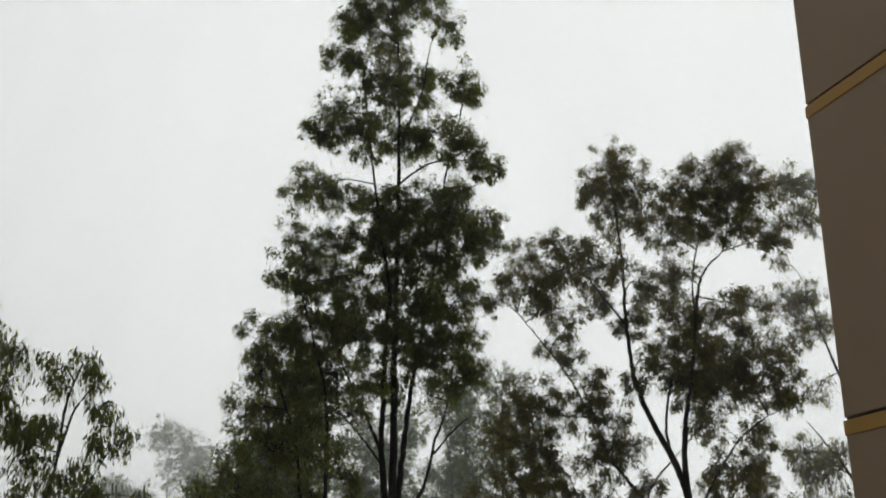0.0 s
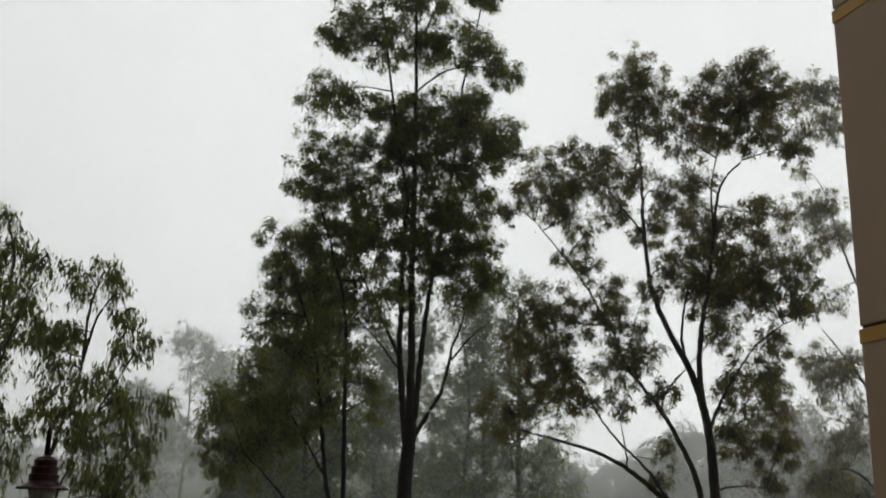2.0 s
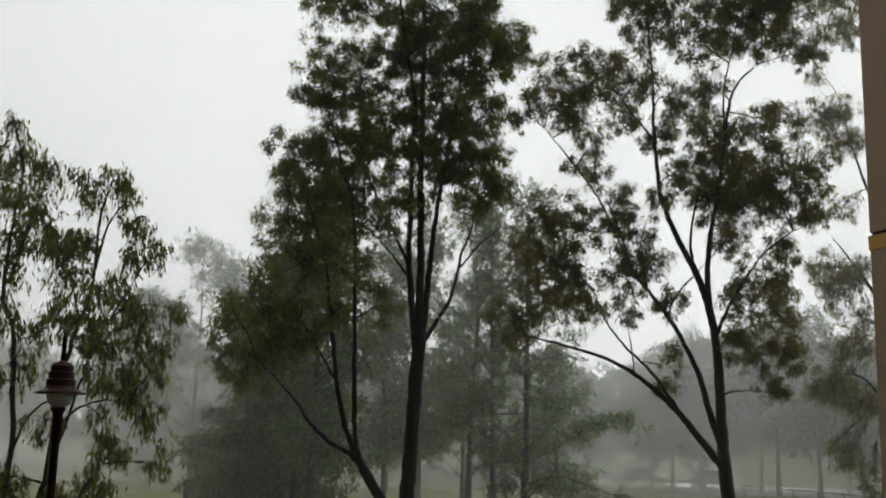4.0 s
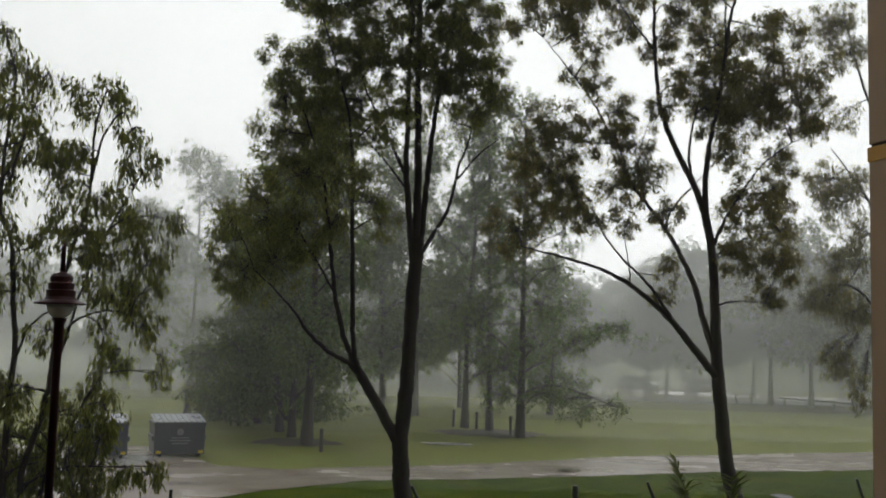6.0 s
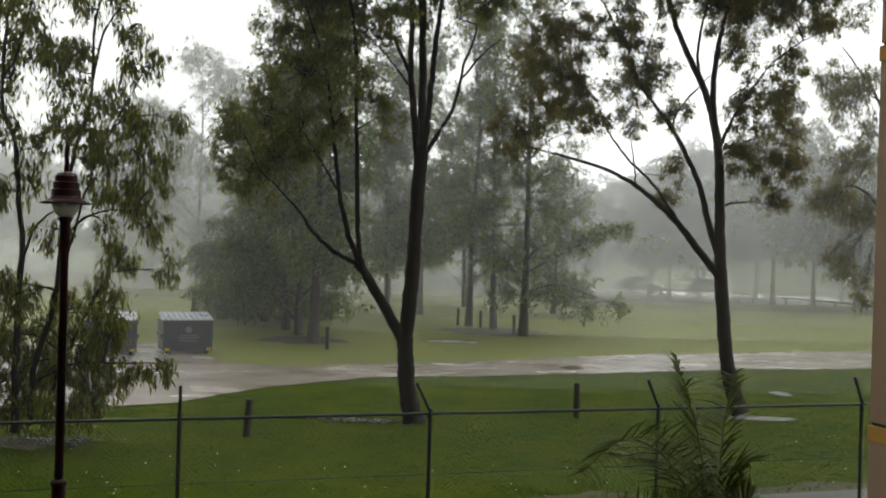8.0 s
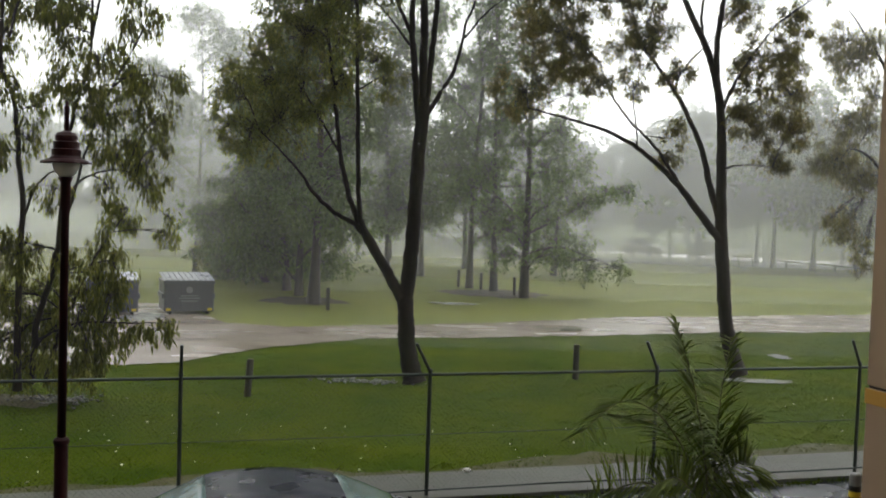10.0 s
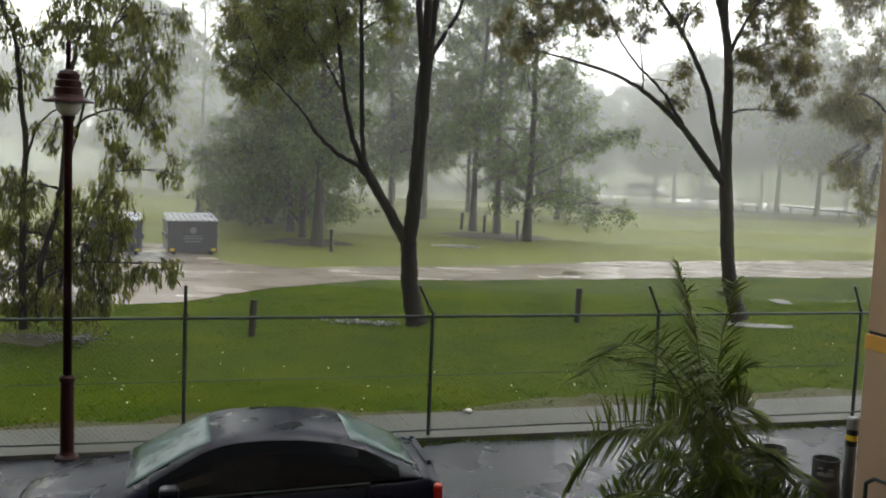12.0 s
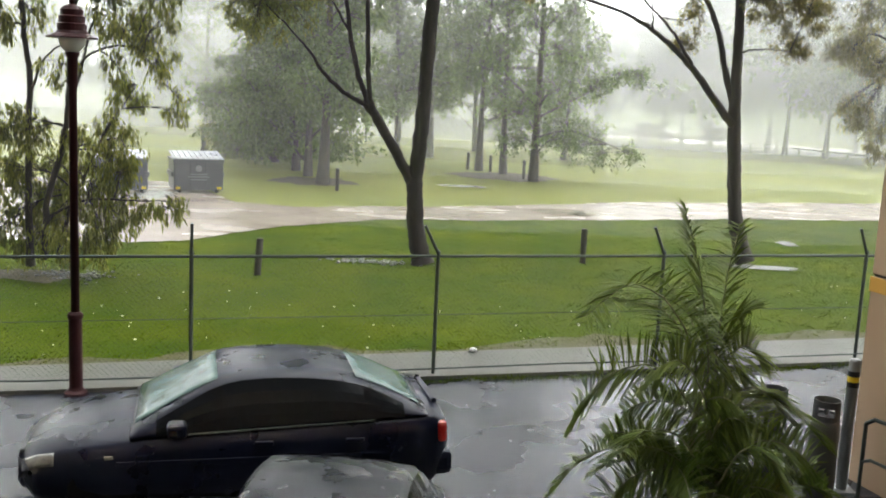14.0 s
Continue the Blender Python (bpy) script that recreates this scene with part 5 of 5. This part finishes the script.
gum("gum_tree", (15.0, 33.0, 0), T4, C4, "eucalyptus partly hidden behind the building", 14, dense=0.32, droop=1.8, length=0.15, width=0.032, leaf=M_LEAF_B, spread=1.25)


def plain_tree(name, base, height, spread, label, seed, low=0.15, leaf=None, sprays=5, leaves=14, length=0.26, width=0.09, trunk=0.16, clumps=30,
               droop=0.5, pointed=True, group="", ascending=0.5, more=((), ())):
    """A distant tree with a straight trunk, side branches and an uneven crown."""
    rng = np.random.default_rng(seed)
    limbs = [(trunk, 0.03, [(0, 0, 0), (rng.normal(0, 0.08), 0, height * 0.3), (rng.normal(0, 0.2), 0, height * 0.65), (rng.normal(0, 0.3), 0, height * 0.95)])]
    cl = []
    for k in range(clumps):
        f = low + (1 - low) * (k + rng.uniform(0, 1)) / clumps
        w = spread * (math.sin(math.pi * min(1, (f - low) / (1 - low) * 0.85 + 0.15)) ** 0.7 if not pointed else (1.05 - f) ** 0.6)
        x = rng.uniform(-1, 1) * w
        z = height * f
        r = max(0.45, spread * rng.uniform(0.22, 0.40) * (0.6 + 0.4 * w / spread))
        cl.append((x, z, r))
        if k % 2 == 0:
            y = rng.uniform(-0.5, 0.5) * w
            limbs.append((0.05, 0.012, [(0, 0, max(0.5, z - abs(x) * ascending - 0.4)), (x * 0.5, y * 0.5, z - abs(x) * ascending * 0.4), (x, y, z)]))
    limbs += more[0]
    cl += more[1]
    return tree(name, base, limbs, cl, label, seed, sprays=sprays, leaves=leaves, length=length, width=width, bark=M_BARK_FAR, leaf=leaf or M_LEAF_C,
                droop=droop, depth=spread * 0.8, doubles=3, twig=0.01, spray_len=0.6, group=group)


# middle grove
G = "trees in the park grove"
plain_tree("park_tree", (1.17, 50.7, 0), 16.5, 2.8, "slender park tree with sparse soft foliage", 21, 0.16, sprays=2.1, leaves=14, length=0.2, width=0.06, group=G)
plain_tree("park_tree", (2.35, 49.5, 0), 17.0, 2.6, "slender park tree with sparse soft foliage", 22, 0.22, sprays=2.1, leaves=14, length=0.2, width=0.06, group=G)
plain_tree("park_tree", (3.59, 46.3, 0), 15.5, 3.4, "park tree with low feathery side branches", 23, 0.13, sprays=2.1, leaves=15, length=0.2, width=0.06, group=G, trunk=0.19, more=(
    [(0.05, 0.012, [(0, 0, 2.0), (1.4, -0.3, 2.4), (3.0, -0.4, 2.0), (4.3, -0.4, 1.5)]), (0.05, 0.012, [(0, 0, 2.9), (2.0, 0.2, 4.0), (4.4, 0.3, 5.3)])],
    [(1.2, 2.0, 0.45), (2.2, 1.8, 0.4), (3.0, 1.35, 0.45), (4.2, 1.6, 0.4), (-1.2, 1.9, 0.5), (-0.6, 2.2, 0.4), (2.5, 4.4, 0.7), (3.5, 5.1, 0.6), (4.6, 5.0, 0.5)]))
plain_tree("park_tree", (-5.36, 40.6, 0), 14.5, 3.0, "dark leafy park tree in the grove", 24, 0.2, sprays=8, leaves=16, leaf=M_LEAF_C, group=G, trunk=0.21)
plain_tree("park_tree", (-6.4, 43.6, 0), 12.0, 3.0, "dark leafy park tree in the grove", 25, 0.18, sprays=8, leaves=16, leaf=M_LEAF_C, group=G)
plain_tree("park_tree", (-7.3, 46.0, 0), 11.5, 3.2, "dark leafy park tree in the grove", 26, 0.1, sprays=8, leaves=16, leaf=M_LEAF_C, group=G)
plain_tree("park_tree", (-9.7, 52.5, 0), 11.0, 3.2, "dense tree with foliage down to the ground", 27, 0.04, sprays=11, leaves=16, leaf=M_LEAF_C, group=G, pointed=True, droop=0.9)
plain_tree("park_tree", (-9.0, 50.0, 0), 8.5, 2.3, "dense tree with foliage down to the ground", 28, 0.05, sprays=11, leaves=16, leaf=M_LEAF_C, group=G, droop=0.9)
plain_tree("park_tree", (-1.5, 58.0, 0), 16.0, 3.2, "pale park tree in the rain", 29, 0.2, sprays=8, group=G)
plain_tree("park_tree", (6.6, 62.0, 0), 9.5, 2.8, "pale park tree in the rain", 30, 0.12, group=G)
plain_tree("park_tree", (-4.3, 74.5, 0), 14.0, 3.5, "pale park tree in the rain", 31, 0.18, sprays=8, group=G)
plain_tree("park_tree", (-3.4, 57.0, 0), 15.0, 3.0, "pale park tree in the rain", 34, 0.18, sprays=7, group=G)
plain_tree("park_tree", (1.2, 66.0, 0), 14.0, 3.4, "pale park tree in the rain", 35, 0.18, sprays=7, group=G)
plain_tree("park_tree", (-18.7, 75.0, 0), 18.0, 4.6, "tall pale tree fading into rain", 32, 0.2, pointed=False, group=G, clumps=30)
plain_tree("park_tree", (-25.0, 84.0, 0), 15.0, 5.0, "tall pale tree fading into rain", 33, 0.12, pointed=False, group=G)

# far rows, repeats of four trees
F_ = "far tree row across the park"
row = [plain_tree("far_tree", (12 + 7.5 * k, 88.0, 0), 9.5 + k % 3, 4.2, "far grey-green tree in the mist", 40 + k, 0.34, pointed=False, clumps=22, sprays=3.0, leaves=12,
                  length=0.4, width=0.16, group=F_, trunk=0.15) for k in range(4)]
rng = np.random.default_rng(8)
spots = [(16.6, 82.5), (21.5, 86.0), (25.9, 80.0), (28.0, 77.0), (30.2, 74.5), (34.0, 80.0), (36.0, 74.0), (40.0, 84.0), (44.0, 78.0), (9.0, 92.0), (5.0, 98.0),
         (1.0, 94.0), (-3.0, 100.0), (-8.0, 96.0), (-13.0, 104.0), (-30.0, 100.0), (-36.0, 95.0), (-42.0, 100.0), (-22.0, 108.0), (-48.0, 92.0)]
spots += [(-62 + 8.0 * k + rng.normal(0, 1.5), 116 + rng.normal(0, 4)) for k in range(18)]
for k, (x, y) in enumerate(spots):
    sc = rng.uniform(0.85, 1.25)
    copy_thing(row[k % 4], pose(x, y, 0, 0, 0, rng.uniform(0, 360)) @ Matrix.Diagonal((sc, sc, sc, 1)))

# ---- far small things ----
def shrub(x, y, seed, r=1.0, leaf=None):
    rng = np.random.default_rng(seed)
    t = thing("shrub", (x, y, 0), "dark rounded shrub behind the bins", "shrub")
    w = Tubes(5)
    cl = []
    for k in range(7):
        c = np.array([rng.normal(0, 0.45) * r, rng.normal(0, 0.3) * r, r * rng.uniform(0.4, 1.5)])
        w.add(bend([(0, 0, 0), c * [0.4, 0.4, 0.6], c], 3), 0.04, 0.01)
        cl.append((*c, 0.6 * r))
    w.make("stem", M_BARK_FAR, t)
    P, D, T = foliage(cl, rng, 40, 14, 0.4, 0.9, 0.3)
    leaf_mesh("crown", P, D, 0.14, 0.06, leaf or M_LEAF, t, rng)


shrub(-12.9, 54.5, 61, 1.0)
t = thing("tap_stand", (-13.8, 55.0, 0), "pale concrete tap stand in the lawn", "tap stand")
part("post", lathe([(0.22, 0), (0.18, 0.1), (0.14, 0.3), (0.14, 1.1), (0.22, 1.15), (0.22, 1.35), (0.1, 1.45)], 12), M_CONCRETE, t)


def picnic_table(x, y, turn):
    t = thing("picnic_table", (x, y, 0), "grey timber picnic table in the park", "picnic table", turn=turn)
    for k in range(4):
        part("plank", boxed((-0.9, -0.36 + k * 0.18, 0.72), (0.9, -0.20 + k * 0.18, 0.76), 0.005), M_POST, t)
    for sd in (-1, 1):
        part("bench", boxed((-0.9, sd * 0.75 - 0.14, 0.42), (0.9, sd * 0.75 + 0.14, 0.46), 0.005), M_POST, t)
        part("leg_frame", boxed((sd * 0.6 - 0.04, -0.75, 0.36), (sd * 0.6 + 0.04, 0.75, 0.42), 0.005), M_POST, t)
        for q in (-1, 1):
            bm = bmesh.new()
            rod(bm, (sd * 0.6, q * 0.55, 0), (sd * 0.6, q * 0.25, 0.72), 0.05, sides=6)
            part("leg", bm, M_POST, t)


picnic_table(23.8, 80.8, 10)


def log_rail(x, y, turn, n):
    t = thing("log_rail_fence", (x, y, 0), "low timber log rail along the park edge", "fence", turn=turn)
    for k in range(n + 1):
        part("post", lathe([(0.09, 0), (0.09, 0.6), (0.07, 0.64)], 8), M_POST, t).location = (k * 2.4, 0, 0)
    for k in range(n):
        bm = bmesh.new()
        rod(bm, (k * 2.4, 0, 0.52), (k * 2.4 + 2.4, 0, 0.52), 0.07, sides=8)
        part("rail", bm, M_POST, t)


log_rail(26.0, 82.5, -62, 7)
log_rail(12.0, 91.0, -12, 5)


def far_car(x, y, turn, mat, label):
    """A parked car seen only as a speck through the trees."""
    t = thing("parked_car", (x, y, 0), label, "car", "far parked cars", turn)
    rings = [[(px, s * w, z) for s, z in ((-1, 0.25), (-1, h * 0.75), (-0.8, h), (0.8, h), (1, h * 0.75), (1, 0.25))]
             for px, w, h in ((-2.1, 0.7, 0.75), (-1.9, 0.82, 0.9), (0, 0.85, 0.92), (1.5, 0.82, 0.82), (2.1, 0.65, 0.6))]
    part("body", loft(rings), mat, t, smooth=True)
    rings = [[(px, s * w, z) for s, z in ((-1, 0.85), (-0.75, h), (0.75, h), (1, 0.85))] for px, w, h in ((-1.8, 0.72, 0.95), (-1.3, 0.74, 1.38), (0.1, 0.74, 1.42), (0.9, 0.74, 0.92))]
    part("cabin", loft(rings), M_GLASS_DARK, t, "dark windows")
    part("roof", boxed((-1.25, -0.56, 1.38), (0.1, 0.56, 1.44), 0.02), mat, t)
    for px in (-1.3, 1.3):
        for s in (-1, 1):
            wheel = part("wheel", lathe([(0.3, -0.1), (0.32, 0), (0.3, 0.1)], 14), M_TYRE, t)
            wheel.matrix_local = pose(px, s * 0.76, 0.31, 90, 0, 0)


far_car(-0.6, 92.0, 10, M_WHITE, "white car parked beyond the trees")
far_car(3.6, 93.5, 6, M_CARGREY, "grey car parked beyond the trees")
far_car(9.0, 95.0, 20, M_WHITE, "white car parked beyond the trees")
far_car(19.5, 101.0, -25, M_WHITE, "white car parked beyond the trees")
far_car(25.5, 98.0, -25, M_WHITE, "white car parked beyond the trees")

# ---- haze: see-through sheets added from the near trees into the distance ----
for k, (y, a) in enumerate([(17.4, 0.02), (29.5, 0.065), (47.0, 0.115), (57.0, 0.15), (69.0, 0.24), (79.0, 0.30), (106.0, 0.32)]):
    bm = bmesh.new()
    bmesh.ops.create_grid(bm, x_segments=1, y_segments=1, size=1, matrix=pose(0, y, 99.9, 90, 0, 4) @ Matrix.Diagonal((160 + y, 100, 1, 1)))
    tagged(part("haze_sheet", bm, haze_material("rain", a)), "added see-through sheet standing in for rain haze", "rain", "veils of rain", "stuff")
